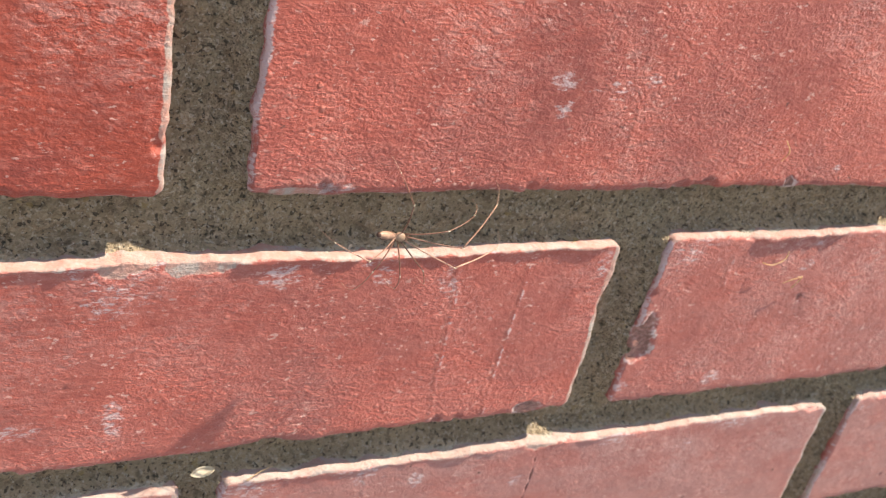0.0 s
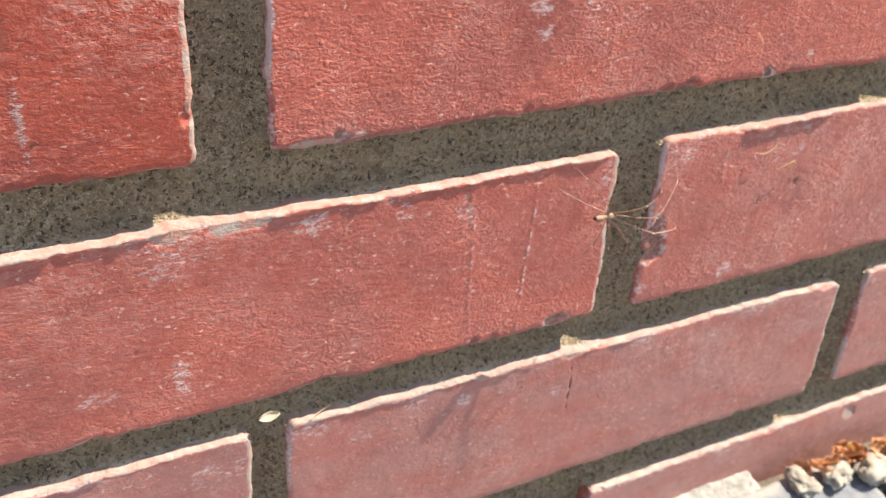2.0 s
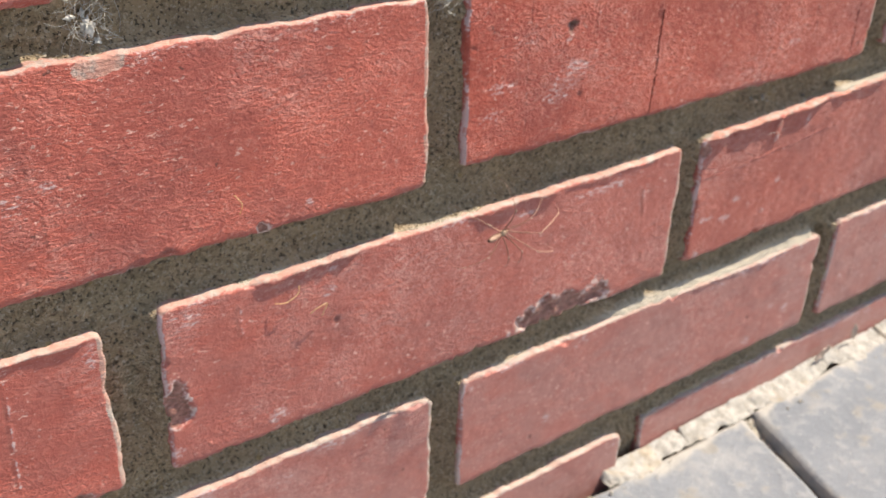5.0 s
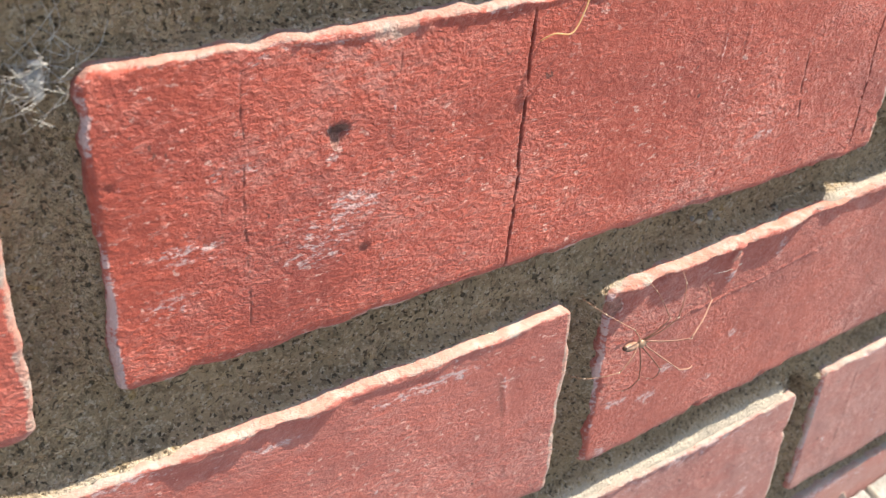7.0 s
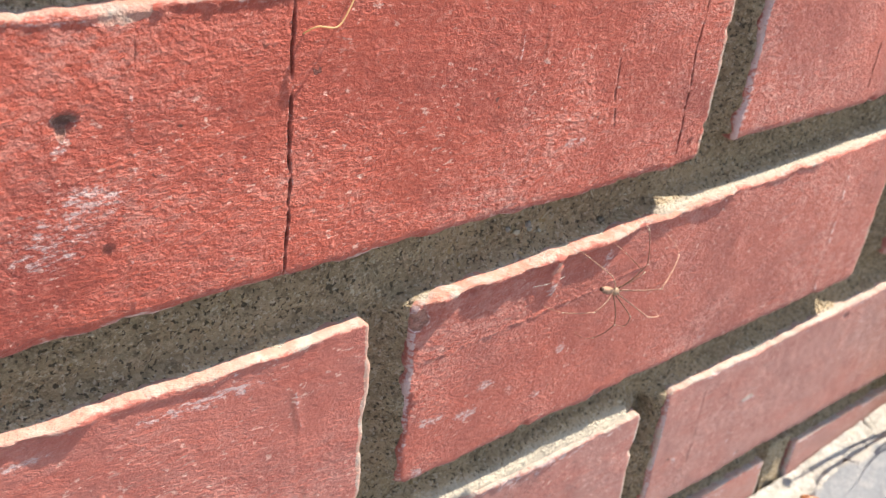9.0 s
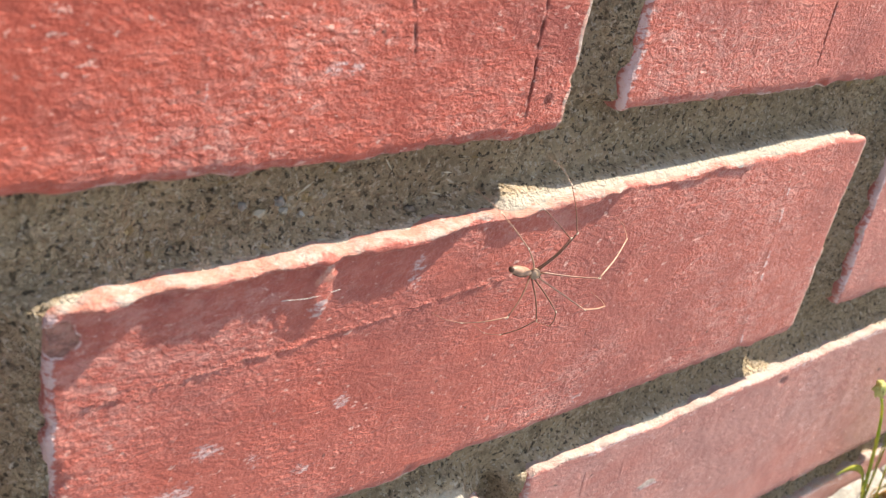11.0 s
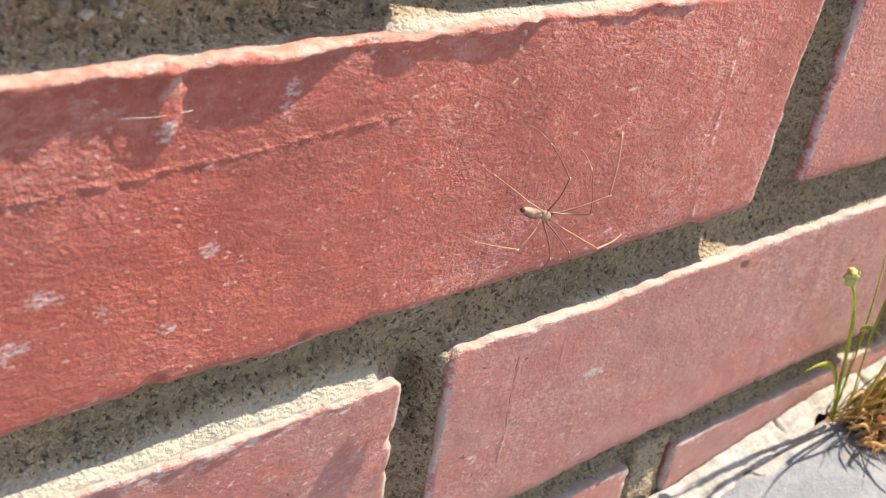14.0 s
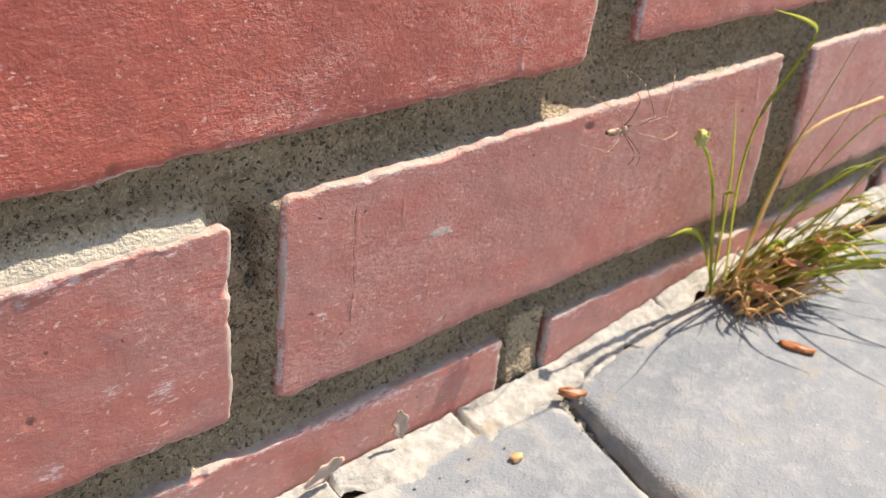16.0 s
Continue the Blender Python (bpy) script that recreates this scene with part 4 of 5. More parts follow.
def build_debris():
    place = lambda x, y, z, rx=0, ry=0, rz=0: pose(x, y, z, rx, ry, rz)  # noqa: E731
    g = "fallen husks on the pavers"
    husk = lump((0.0052, 0.0021, 0.0016), 4, SEED, 0.35, 3, name="seed_husk")
    thing("seed_husk", husk, place(0.6170, -0.0125, 0.0016, 0, 8, -35), "orange-brown dry husk lying at the wall's foot", "husk", g)
    thing("seed_husk", lump((0.0062, 0.0022, 0.0015), 9, SEED, 0.35, 3, name="seed_husk"), place(0.6960, -0.0440, 0.0056, 0, 4, -62), "orange-brown dry husk lying on a grey paver", "husk", g)
    thing("seed_husk", lump((0.0022, 0.0018, 0.0010), 2, STRAW, 0.4, 2, name="seed_husk"), place(0.5835, -0.0220, 0.0002), "small tan husk lying on a grey paver", "husk", g)
    thing("fallen_leaf", leaf_mesh(0.0085, 0.0042, 0.08, 3, YELLOW_LEAF), place(0.3890, -0.0515, 0.0004, 0, 0, -35), "small yellow oval leaf lying on a grey paver", "leaf")
    rnd = random.Random(3)
    for n in range(13):
        x, y = 0.280 + 0.0035 * n + rnd.uniform(-0.003, 0.003), -0.006 - 0.007 * rnd.random() - 0.0006 * n
        me = leaf_mesh(rnd.uniform(0.006, 0.012), rnd.uniform(0.004, 0.007), rnd.uniform(0.20, 0.5), n * 1.7, DRY_LEAF, lobes=0.2)
        thing("dry_leaf", me, place(x, y, 0.0025 + 0.003 * rnd.random(), rnd.uniform(-40, 40), rnd.uniform(-30, 30), rnd.uniform(0, 360)), "crumpled orange-brown dry leaf heaped at the wall's foot", "leaf", "dry leaves at the wall's foot")
    thing("dry_leaf", leaf_mesh(0.011, 0.0055, 0.6, 5.2, STRAW), place(0.3015, -0.0085, 0.0035, 20, -72, 30), "olive-brown dry leaf standing on its tip", "leaf", "dry leaves at the wall's foot")
    for n, (x, y, sx, sy, sz) in enumerate([(0.307, -0.0215, 0.0105, 0.0075, 0.0042), (0.289, -0.0170, 0.0090, 0.0060, 0.0035), (0.273, -0.0135, 0.0085, 0.006, 0.003), (0.3225, -0.0170, 0.006, 0.005, 0.0032)]):
        thing("stone_chunk", lump((sx, sy, sz), 20 + n, STONE, 0.45, 4, name="stone_chunk"), place(x, y, -0.001, 0, 0, 40 * n), "pale broken stone chunk beside the pavers", "stone", "broken stones")
    for n in range(4):
        thing("soil_clod", lump((0.0026, 0.0022, 0.0022), 50 + n, SOIL, 0.5, 2, name="soil_clod"), place(0.333 + 0.0022 * n, -0.0075 - 0.0012 * n, 0.001 + 0.001 * (n % 2)), "dark clod of soil at the wall's foot", "clod")
    for n, (x, z, w, h, rz) in enumerate([(0.531, 0.0080, 0.013, 0.0055, 6), (0.5570, 0.0115, 0.0105, 0.0050, 14)]):
        thing("paint_flake", leaf_mesh(w, h, 0.1, n * 2.1, FLAKE, "paint_flake", 0.25), place(x, -0.0006, z, 93, (-18, 82)[n], 0), "papery grey flake leaning against the wall", "flake", "flakes at the wall's foot")
    thing("leaf_scrap", leaf_mesh(0.0062, 0.0026, 0.3, 8, HAY, "leaf_scrap"), place(0.0598, 0.0010, 0.0955, 50, 0, 8), "yellowed leaf scrap lodged in a mortar joint", "leaf")
    # plant scraps stuck in the joint above the chipped brick
    for n, (x, z, l, a) in enumerate([(0.4655, 0.1722, 0.004, 55), (0.4770, 0.1652, 0.0045, 15), (0.4494, 0.1700, 0.005, -35), (0.480, 0.1672, 0.003, 30), (0.4790, 0.1690, 0.003, 8)]):
        me = leaf_mesh(0.7 * l, 0.0003, 0.2, n, HAY, "straw_bit", 0.1, 0.0001)
        thing("straw_bit", me, place(x, 0.0042, z, 80, a, 0), "short pale straw bit stuck to the mortar", "straw", "straw bits in the joint")
    me = lump((0.0062, 0.0012, 0.0016), 31, BROKEN, 0.5, 4, name="brick_flake")
    thing("brick_flake", me, place(0.5000, 0.0014, 0.1580, 0, -3, 0), "broken salmon-red brick flake set in the smeared mortar", "brick flake")
    for n, (x, z, r, mat) in enumerate([(0.4430, 0.1650, 0.0009, HAY), (0.4472, 0.1650, 0.0008, STONE), (0.4458, 0.1670, 0.0011, PEBBLE), (0.4505, 0.1640, 0.0006, STONE), (0.4390, 0.1675, 0.0008, PEBBLE)]):
        thing("pebble", lump((r * 1.1, r * 0.8, r * 0.9), 80 + n, mat, 0.4, 3, name="pebble"), place(x, 0.0070, z - r, 0, 20 * n, 0), "small rounded pebble set in the sandy mortar", "pebble", "pebbles in the mortar")
    thing("soil_clod", lump((0.0012, 0.0009, 0.0007), 71, SOIL, 0.5, 2, name="soil_clod"), place(0.4729, 0.0058, 0.1612), "dark clod of dirt stuck to the mortar", "clod")


build_debris()


def build_webs():
    """Cobweb wool in the joints, loose fibres and threads."""
    rnd = random.Random(21)
    for x, z, size, count in ((0.2815, 0.2350, 0.0075, 16), (0.1745, 0.2425, 0.0070, 14)):
        web = thing("cobweb_tuft", lump((size * 0.20, 0.0010, size * 0.28), x * 90, SILK, 0.9, 4, name="cobweb_tuft"), pose(x, 0.0035, z - size * 0.5), "white woolly cobweb tuft in a mortar joint", "cobweb", "cobweb tufts")
        for _ in range(4):
            wad = part("wad", lump((rnd.uniform(0.0006, 0.0015), 0.0008, rnd.uniform(0.0005, 0.0013)), rnd.uniform(0, 90), SILK, 0.9, 3, name="wad"), web)
            wad.location = (rnd.gauss(0, size * 0.35), rnd.uniform(-0.0012, 0.0010), size * 0.4 + rnd.gauss(0, size * 0.5))
        for _ in range(count * 5):
            a = vec(rnd.gauss(0, size * 0.4), rnd.uniform(-0.002, 0.001), size * 0.5 + rnd.gauss(0, size * 0.5))
            b = a + vec(rnd.gauss(0, size * 0.5), rnd.uniform(-0.001, 0.002), rnd.gauss(0, size * 0.6))
            mid = (a + b) / 2 + vec(rnd.gauss(0, 0.001), -0.0006, -0.0006)
            part("strand", tube(bend([a, mid, b], 4), [0.00006] * 9, SILK, 3, "strand"), web)
    lines = [
        ([(0.3737, -0.0002, 0.2275), (0.3760, -0.0016, 0.2290), (0.3800, -0.0022, 0.2288), (0.3835, -0.0012, 0.2325), (0.3850, -0.0005, 0.2352)], 0.00018, "pale curled fibre caught in a crack"),
        ([(0.2170, -0.0006, 0.1500), (0.2205, -0.0014, 0.1496), (0.2245, -0.0012, 0.1512), (0.2255, -0.0006, 0.1535)], 0.00014, "reddish curled fibre on a brick"),
        ([(0.4440, -0.0006, 0.1526), (0.4495, -0.0012, 0.1524), (0.4555, -0.0006, 0.1524)], 0.00006, "pale straight thread across a brick"),
        ([(0.2290, -0.0004, 0.1420), (0.2310, -0.0016, 0.1440), (0.2345, -0.0014, 0.1444), (0.2330, -0.0006, 0.1400)], 0.00014, "pale curled fibre on a brick"),
        ([(0.2080, -0.0004, 0.1830), (0.2085, -0.0014, 0.1865), (0.2068, -0.0006, 0.1895)], 0.00012, "pale curled fibre on a brick"),
        ([(0.0715, -0.0004, 0.0915), (0.0750, 0.0010, 0.0925), (0.0790, 0.0030, 0.0920)], 0.00014, "pale stalk lodged in a mortar joint"),
    ]
    for pts, r, label in lines:
        line = bend(pts, 8)
        thing("fibre", tube(line, [r] * len(line), STRAW if r > 0.00011 else SILK, 5, "fibre"), Matrix(), label, "fibre", "loose fibres")


build_webs()


# ---- the grass ----
def build_grass():
    rnd = random.Random(41)
    base = vec(0.708, -0.012, 0.012)
    tuft = new("grass_tuft")
    tuft.location = base
    tagged(tuft, "green grass tuft with dry straw growing at the wall's foot", "grass")
    tall = [
        [(-0.009, 0.001, 0.000), (-0.021, -0.001, 0.045), (-0.025, -0.005, 0.071), (-0.018, -0.009, 0.088), (-0.018, -0.013, 0.098), (-0.029, -0.015, 0.104), (-0.050, -0.015, 0.110)],
        [(-0.014, 0.003, 0.000), (-0.020, 0.002, 0.040), (-0.026, 0.001, 0.061), (-0.032, 0.000, 0.076)],
        [(-0.010, -0.001, 0.000), (-0.012, -0.009, 0.049), (-0.011, -0.017, 0.077), (-0.006, -0.025, 0.112)],
        [(-0.008, -0.003, 0.000), (0.002, -0.009, 0.039), (0.008, -0.015, 0.061), (0.014, -0.021, 0.082)],
        [(-0.006, -0.003, 0.000), (0.006, -0.009, 0.031), (0.018, -0.017, 0.045), (0.037, -0.023, 0.051)],
        [(-0.014, 0.003, 0.002), (-0.031, 0.001, 0.026), (-0.041, 0.001, 0.033), (-0.052, 0.001, 0.034)],
        [(0.006, -0.009, 0.000), (0.018, -0.015, 0.008), (0.021, -0.021, 0.003), (0.026, -0.027, 0.001)],
        [(0.006, -0.006, 0.000), (0.020, -0.017, 0.033), (0.022, -0.023, 0.048), (0.024, -0.027, 0.059)],
        [(0.006, -0.006, 0.000), (0.028, -0.019, 0.023), (0.036, -0.029, 0.035), (0.050, -0.035, 0.040)],
        [(-0.014, 0.003, 0.002), (-0.021, 0.002, 0.034), (-0.024, 0.001, 0.042), (-0.024, -0.004, 0.043), (-0.024, -0.006, 0.040)],
    ]
    for n, pts in enumerate(tall):
        part("blade", blade_mesh(pts, (0.0042, 0.0034, 0.0026, 0.0022, 0.0028, 0.0030, 0.0034, 0.0030, 0.0030, 0.0016)[n], GRASS), tuft)
    # most blades lie over to the side, away from the wall
    for n in range(60):
        long = n % 3 == 0
        a, rise, l = rnd.uniform(-75, -8), rnd.uniform(0.25, 0.95), rnd.uniform(0.045, 0.085) if long else rnd.uniform(0.018, 0.040)
        s0 = vec(rnd.uniform(-0.012, 0.026), rnd.uniform(-0.008, 0.006), 0.000)
        d = vec(math.cos(radians(a)), math.sin(radians(a)), 0)
        drop = rnd.uniform(0.0, 0.016)
        pts = [s0, s0 + d * l * 0.30 + vec(0, 0, l * rise * 0.45), s0 + d * l * 0.65 + vec(0, 0, l * rise * 0.78), s0 + d * l * 0.95 + vec(0, 0, max(l * rise - drop, 0.003))]
        pts = [vec(p.x, min(p.y, -0.003 - base.y), p.z) for p in pts]
        dry = rnd.random() < 0.2
        part("dry_blade" if dry else "blade", blade_mesh(pts, rnd.uniform(0.0012, 0.0022) if long else rnd.uniform(0.0018, 0.0032), STRAW if dry else GRASS), tuft)
    for n in range(190):
        a, l = rnd.uniform(-170, 20), rnd.uniform(0.006, 0.018)
        s0 = vec(rnd.uniform(-0.014, 0.022), rnd.uniform(-0.014, 0.007), rnd.uniform(-0.006, 0.000))
        d = vec(math.cos(radians(a)), math.sin(radians(a)), 0)
        pts = [s0, s0 + d * l * 0.5 + vec(0, 0, rnd.uniform(0.003, 0.012)), s0 + d * l + vec(0, 0, rnd.uniform(0.000, 0.014))]
        pts = [vec(p.x, min(p.y, -0.002 - base.y), p.z) for p in pts]
        part("straw", blade_mesh(pts, rnd.uniform(0.0009, 0.0020), STRAW), tuft)
    for n in range(90):
        s0 = vec(rnd.uniform(-0.012, 0.024), rnd.uniform(-0.014, 0.004), -0.005)
        lean = vec(rnd.uniform(-0.004, 0.024), rnd.uniform(-0.020, 0.000), rnd.uniform(0.008, 0.026))
        pts = [s0, s0 + lean * 0.5 + vec(0, 0, 0.003), s0 + lean]
        pts = [vec(p.x, min(p.y, -0.002 - base.y), p.z) for p in pts]
        part("straw", blade_mesh(pts, rnd.uniform(0.0009, 0.0018), STRAW), tuft)
    for n in range(3):
        scrap = part("dry_leaf_scrap", leaf_mesh(0.009 + 0.002 * n, 0.0032, 0.4, n * 2.3, DRY_LEAF, "dry_leaf_scrap", 0.15), tuft)
        scrap.location, scrap.rotation_euler = ((-0.006, 0.004, 0.012)[n], -0.012 - 0.003 * n, 0.006 + 0.008 * n), (0.5, 0.3 * n, -0.8 + 0.4 * n)
    stalk = bend([(-0.008, -0.001, 0.000), (-0.005, -0.007, 0.047), (0.001, -0.011, 0.064), (0.033, -0.017, 0.071)], 6)
    part("dry_stalk", tube(stalk, [0.0006] * len(stalk), STRAW, 6, "dry_stalk"), tuft)
    stem = bend([(-0.014, 0.003, 0.000), (-0.028, 0.002, 0.040), (-0.038, 0.001, 0.057), (-0.0445, 0.001, 0.0640)], 8)
    part("flower_stem", tube(stem, [0.0007 - 0.0003 * n / len(stem) for n in range(len(stem))], GRASS, 6, "flower_stem"), tuft)
    head = new("flower_head", lump((0.0022, 0.0020, 0.0026), 6, PETAL, 0.5, 3, name="flower_head"))
    head.parent, head.location = tuft, (-0.0447, 0.001, 0.0625)
    tagged(head, "pale yellow flower head")
    for n in range(9):
        w = 2 * math.pi * n / 9
        pet = part("petal", leaf_mesh(0.0022, 0.0012, 0.5, n, PETAL, "petal"), head)
        pet.location, pet.rotation_euler = (0.0016 * math.cos(w), 0.0016 * math.sin(w), 0.002 + 0.001 * (n % 3)), (0, -0.7, w)


build_grass()



# ---- the spider ----
SPIDER_ROWS = [
    (0, 0.0957, 0.1685, -20),
    (0.5, 0.0948, 0.1762, -20),
    (1, 0.1015, 0.1675, -38),
    (1.5, 0.1265, 0.1489, -26),
    (2, 0.1585, 0.1432, -15),
    (2.5, 0.1889, 0.1366, -8),
    (3, 0.2073, 0.1460, -5),
    (3.5, 0.2346, 0.1422, -2),
    (4, 0.2600, 0.1402, 1),
    (4.5, 0.2786, 0.1485, 5),
    (5, 0.2991, 0.1531, 1),
    (7.3, 0.4182, 0.1464, -16),
    (8, 0.4301, 0.1500, -20),
    (8.5, 0.4681, 0.1358, -22),
    (9, 0.4683, 0.1479, -25),
    (9.5, 0.4802, 0.1427, -23),
    (11.8, 0.5011, 0.1547, -17),
    (12, 0.5049, 0.1515, -16),
    (12.5, 0.5158, 0.1404, -20),
    (13, 0.5243, 0.1297, -14),
    (13.5, 0.5264, 0.1239, -8),
    (14, 0.5280, 0.1238, -22),
    (14.5, 0.5307, 0.1090, -35),
    (15, 0.5586, 0.0934, -20),
    (15.5, 0.5955, 0.0850, -12),
    (16, 0.6268, 0.0867, -3),
]


def ellipsoid(rx, ry, rz, material, name, pinch=0.0):
    bm = bmesh.new()
    bmesh.ops.create_uvsphere(bm, u_segments=20, v_segments=14, radius=1)
    for v in bm.verts:
        k = 1 - pinch * max(0, v.co.x) ** 2
        v.co = (v.co.x * rx, v.co.y * ry * k, v.co.z * rz * k)
    me = bpy.data.meshes.new(name)
    bm.to_mesh(me)
    bm.free()
    me.materials.append(material)
    me.polygons.foreach_set("use_smooth", [True] * len(me.polygons))
    return me


# seconds, and the way of thigh and shin in the wall's plane, in degrees up from along the wall
LEG_TURNS = {}
LEG_TURNS["front_lower"] = [(0.5, -25, 6), (2, -27, -19), (2.5, -36, -22), (7.5, -38, -26), (9, -38, -27), (12, -33, -20), (12.5, -32, -23), (13.5, -30, 2), (14.5, -35, -18), (16, -15, -4)]
LEG_TURNS["front_upper"] = [(2, -5, 46), (2.5, 3, 40), (4.5, -15, 6), (7.5, -9, 25), (12, -4, 27), (12.5, 20, 36), (13.5, 33, 74), (15, -15, 49), (16, 6, 48)]
LEG_TURNS["second_upper"] = [(4.5, 14, 12), (12, 70, 107), (12.5, 71, 68), (13.5, -12, 65), (15, 9, 95)]
LEG_TURNS["second_lower"] = [(0.5, -48, -65), (2.5, -57, -62), (4.5, -48, -69), (12, -54, -60), (12.5, -55, -62), (14.5, -50, -48)]
LEG_TURNS["third_upper"] = [(0.5, 87, 112), (2, 126, 122), (4.5, 76, 87), (9, 28, 128), (12, 63, 129), (12.5, 112, 122), (13.5, 78, 113)]
LEG_TURNS["third_lower"] = [(0.5, -81, -75), (2, -87, -73), (2.5, -84, -88), (4.5, -73, -66), (7.5, -102, -104), (12, -73, -139), (12.5, -73, -80), (13.5, -76, -90), (16, -58, -63)]
LEG_TURNS["rear_upper"] = [(0.5, 217, 162), (2, 150, 157), (2.5, 174, 151), (4.5, 145, 145), (7.5, 123, 142), (12, 135, 129), (12.5, 150, 160), (13.5, 159, 139), (15, 130, 148)]
LEG_TURNS["rear_lower"] = [(0.5, 236, 254), (9, 196, 180), (12, 240, 197), (12.5, 209, 178), (14.5, 204, 168)]
# hip in millimetres; lengths of thigh, shin and foot; how far the shin tilts to the wall
LEG_FORM = {
    "front_lower": ((1.2, 0, -0.5), 14.5, 13.5, 9, 19),
    "front_upper": ((1.2, 0, 0.5), 13.5, 13.0, 9, 20),
    "second_upper": ((0.6, 0, 0.9), 10.0, 9.2, 8, 26),
    "second_lower": ((0.5, 0, -0.9), 9.5, 8.5, 8, 28),
    "third_upper": ((-0.1, 0, 1.0), 8.5, 7.6, 7, 32),
    "third_lower": ((-0.2, 0, -1.0), 8.5, 7.6, 7, 32),
    "rear_upper": ((-0.8, 0, 0.7), 9.2, 8.6, 8, 28),
    "rear_lower": ((-0.9, 0, -0.5), 9.2, 8.6, 8, 28),
}
THIGH_TILT = 16


def joined(name, pieces):
    """One mesh from several, each with its own material."""
    verts, faces, slots = [], [], []
    for me in pieces:
        base = len(verts)
        verts += [v.co.copy() for v in me.vertices]
        faces += [[base + i for i in p.vertices] for p in me.polygons]
        slots += [me.materials[0]] * len(me.polygons)
    mats = list(dict.fromkeys(slots))
    out = mesh_of(name, verts, faces, mats[0])
    for m in mats[1:]:
        out.materials.append(m)
    out.polygons.foreach_set("material_index", [mats.index(m) for m in slots])
    return out


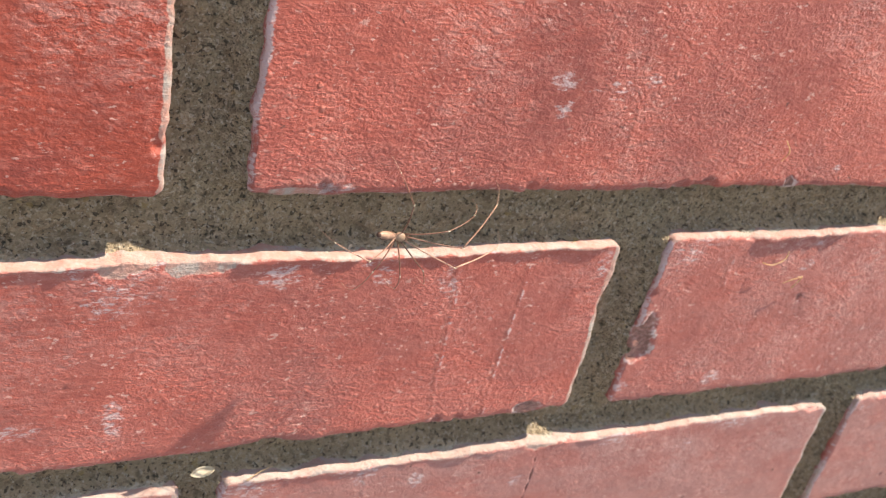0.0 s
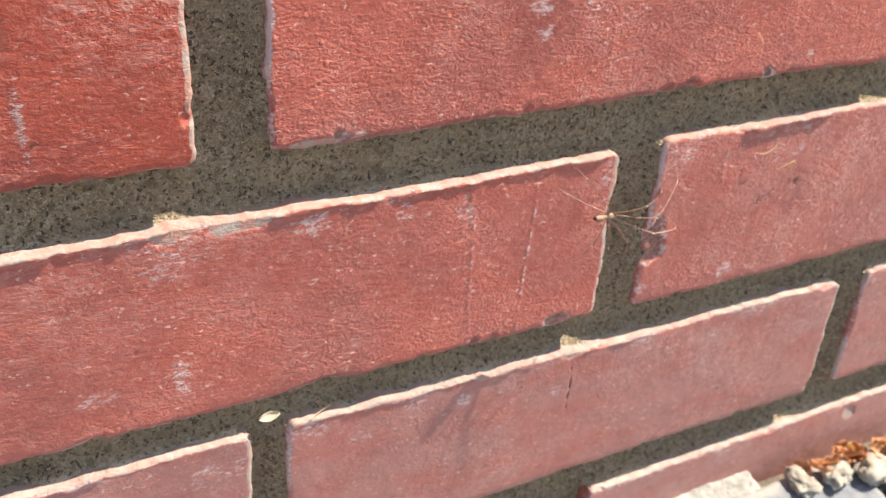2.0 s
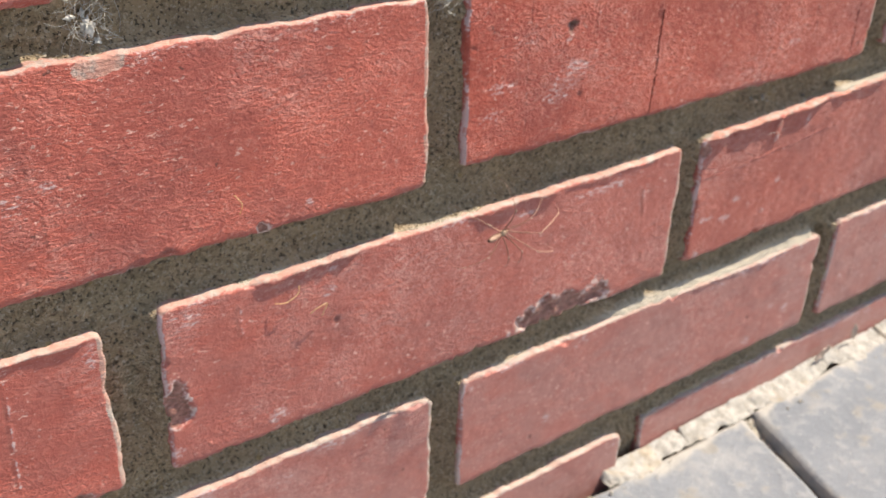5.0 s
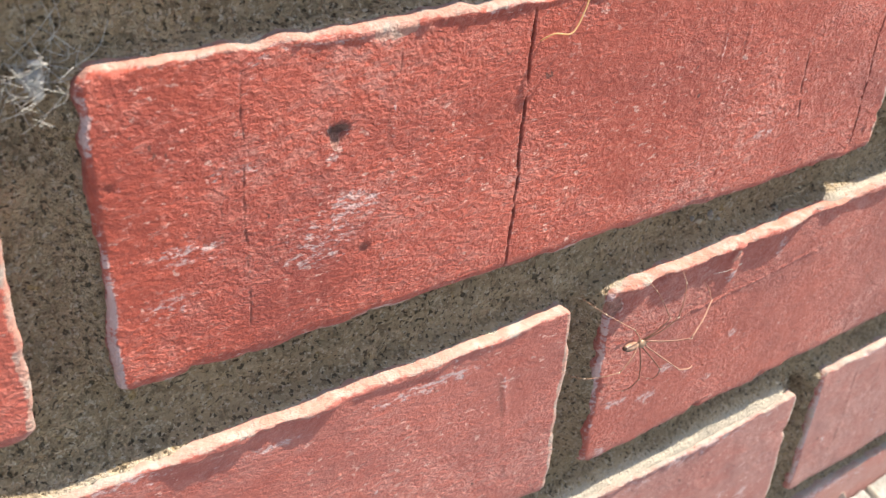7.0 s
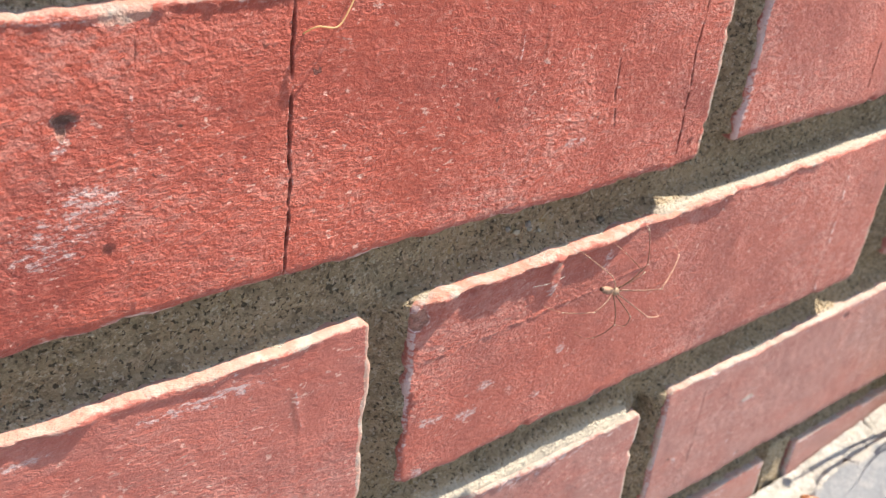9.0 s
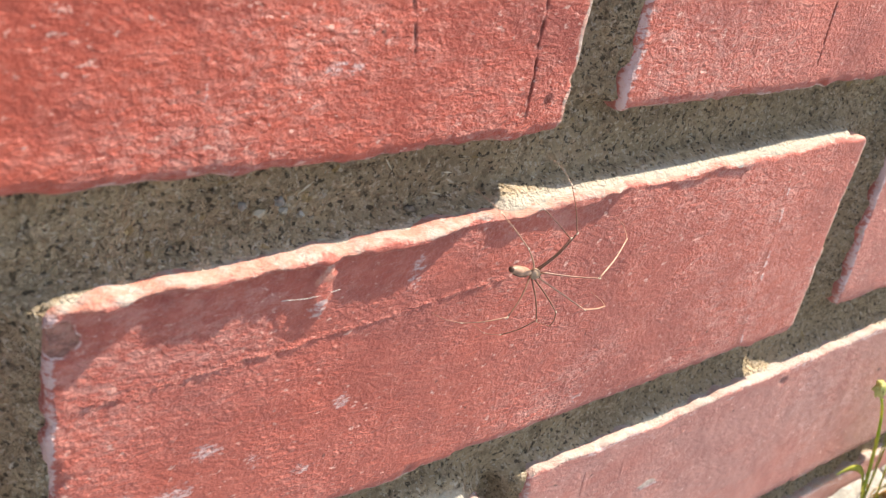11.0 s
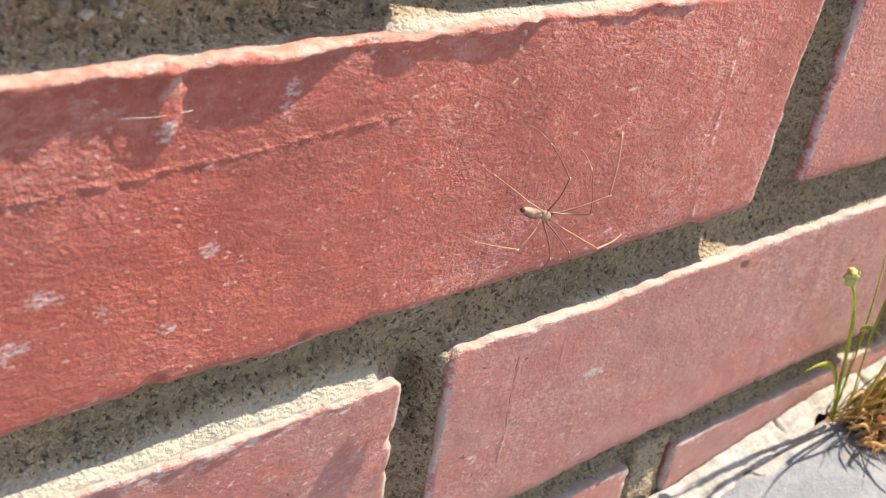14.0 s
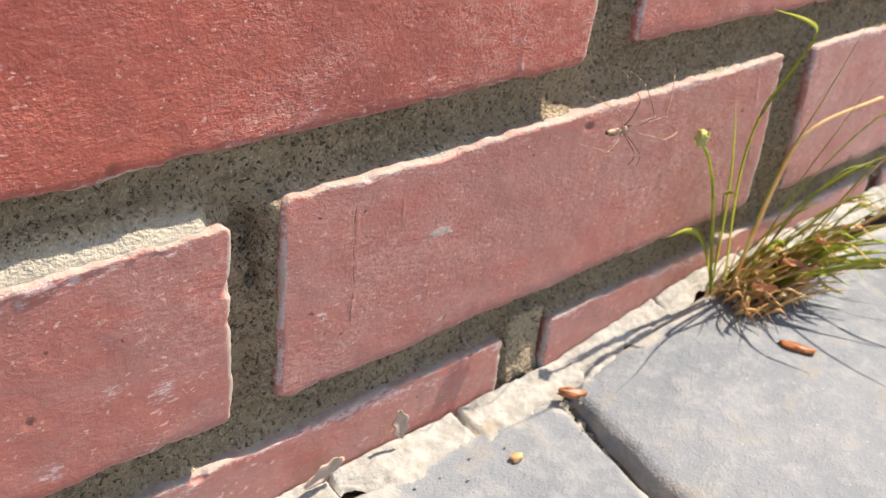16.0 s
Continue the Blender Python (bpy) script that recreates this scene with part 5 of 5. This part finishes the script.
def build_spider():
    body = new("spider")
    tagged(body, "pale brown long-legged cellar spider walking on the wall", "spider")
    chest = part("cephalothorax", ellipsoid(0.0014, 0.0009, 0.00115, THORAX, "cephalothorax", 0.2), body)
    for s_ in (-1, 1):
        eye = part("eye", ellipsoid(0.00014, 0.00014, 0.00014, BAND, "eye"), chest)
        eye.location = (0.0011, -0.00055, 0.0003 * s_)
    for s_ in (-1, 1):
        part("palp", tube([(0.001, 0, 0.0003 * s_), (0.0018, -0.0002, 0.0004 * s_), (0.0022, 0.0004, 0.0003 * s_)], [0.0002, 0.00022, 0.0001], LIMB, 6, "palp"), chest)
    form = ellipsoid(0.0034, 0.00098, 0.00098, BELLY, "abdomen", 0.15)
    for v in form.vertices:
        v.co.x -= 0.0033
    rear = part("abdomen", form, body, "mottled tan cylindrical abdomen")
    rear.location = (-0.0012, 0, 0)
    tail = part("tail_spot", ellipsoid(0.00055, 0.00062, 0.00062, BAND, "tail_spot"), rear, "dark tip of the abdomen")
    tail.location = (-0.0062, 0.0001, 0)
    part("side_stripe", tube([(-0.0058, -0.00035, -0.00075), (-0.0034, -0.00045, -0.00092), (-0.0012, -0.0003, -0.00080)], [0.00012, 0.00018, 0.00010], BAND, 6, "side_stripe"), rear, "dark stripe along the abdomen")
    legs = {}
    for key, (_, thigh, shin, foot, _) in LEG_FORM.items():
        a, b, c = thigh / 1000, shin / 1000, foot / 1000
        leg = part("leg", tube(bend([(0, 0, 0), (a * 0.5, -0.0005, 0), (a, 0, 0)], 5), np.linspace(0.00019, 0.00013, 11), LIMB if key in ("front_lower", "rear_upper") else THIGH, 6, "leg"), body)
        part("band", tube([(a * 0.93, 0, 0), (a * 0.975, 0, 0)], [0.00013, 0.00013], BAND, 6, "band"), leg, "dark leg band")
        part("knee", tube([(a * 0.97, 0, 0), (a, 0, 0), (a + 0.0004, 0, 0)], [0.00011, 0.00017, 0.00010], JOINT, 6, "knee"), leg, "whitish leg joint")
        end = vec(b, 0, 0)
        toe = end + vec(c * math.cos(radians(45)), c * math.sin(radians(45)), 0)
        pieces = [
            tube(bend([(0, 0, 0), (b * 0.5, -0.0004, 0), end], 5), np.linspace(0.00013, 0.00009, 11) * (1.5 if "front" in key else 1.0), LIMB if "front" in key or "rear" in key else THIGH, 6),
            tube([(b * 0.93, 0, 0), (b * 0.96, 0, 0)], [0.00010, 0.00010], BAND, 6),
            tube([(b * 0.96, 0, 0), end, end + vec(0.0003, 0.0002, 0)], [0.00008, 0.00013, 0.00007], JOINT, 6),
            tube(bend([end, end + (toe - end) * 0.5 + vec(0.0006, -0.0006, 0), toe], 6), np.linspace(0.00007, 0.00003, 13), LIMB, 5),
        ]
        lower = part("shin", joined("shin", pieces), leg)
        lower.location = (a, 0, 0)
        legs[key] = (leg, lower)
    return body, rear, legs


SPIDER, SPIDER_REAR, SPIDER_LEGS = build_spider()


def between(rows, t):
    """The row's values at a time, on straight lines from row to row."""
    times = [r[0] for r in rows]
    return [float(np.interp(t, times, [r[k] for r in rows])) for k in range(1, len(rows[0]))]


def motions():
    # the body follows the wall; thighs and shins turn on their joints, with a small step of their own
    walk(SPIDER, [(t, pose(x, -0.0078, z, 0, -tip, 0)) for t, x, z, tip in SPIDER_ROWS])
    walk(SPIDER_REAR, [(t, pose(-0.0012, 0, 0, 0, 0, out)) for t, out in ((0, 24), (2, 22), (4.5, 16), (7.5, 10), (12, 4), (16, 0))])
    tips = [(t, tip) for t, _, _, tip in SPIDER_ROWS]
    for n, (key, (leg, lower)) in enumerate(SPIDER_LEGS.items()):
        hip, thigh, _, _, tilt = LEG_FORM[key]
        upper_rows, lower_rows = [], []
        for k in range(65):
            t = k * 0.25
            (tip,), (up, down) = between(tips, t), between(LEG_TURNS[key], t)
            beat = 2 * math.pi * (0.9 * t + (0.5 if n in (0, 3, 4, 7) else 0.0))
            up, down = up - tip + 3 * math.sin(beat), down - tip + 4 * math.sin(beat - 0.6)
            m = pose(hip[0] / 1000, hip[1] / 1000, hip[2] / 1000, 0, -up, 0) @ pose(0, 0, 0, 0, 0, -THIGH_TILT - 2 * math.cos(beat))
            way = pose(0, 0, 0, 0, -down, 0) @ pose(0, 0, 0, 0, 0, tilt)
            turn = (m.to_3x3().inverted() @ way.to_3x3()).to_4x4()
            upper_rows.append((t, m))
            lower_rows.append((t, Matrix.Translation((thigh / 1000, 0, 0)) @ turn))
        walk(leg, upper_rows)
        walk(lower, lower_rows)


motions()
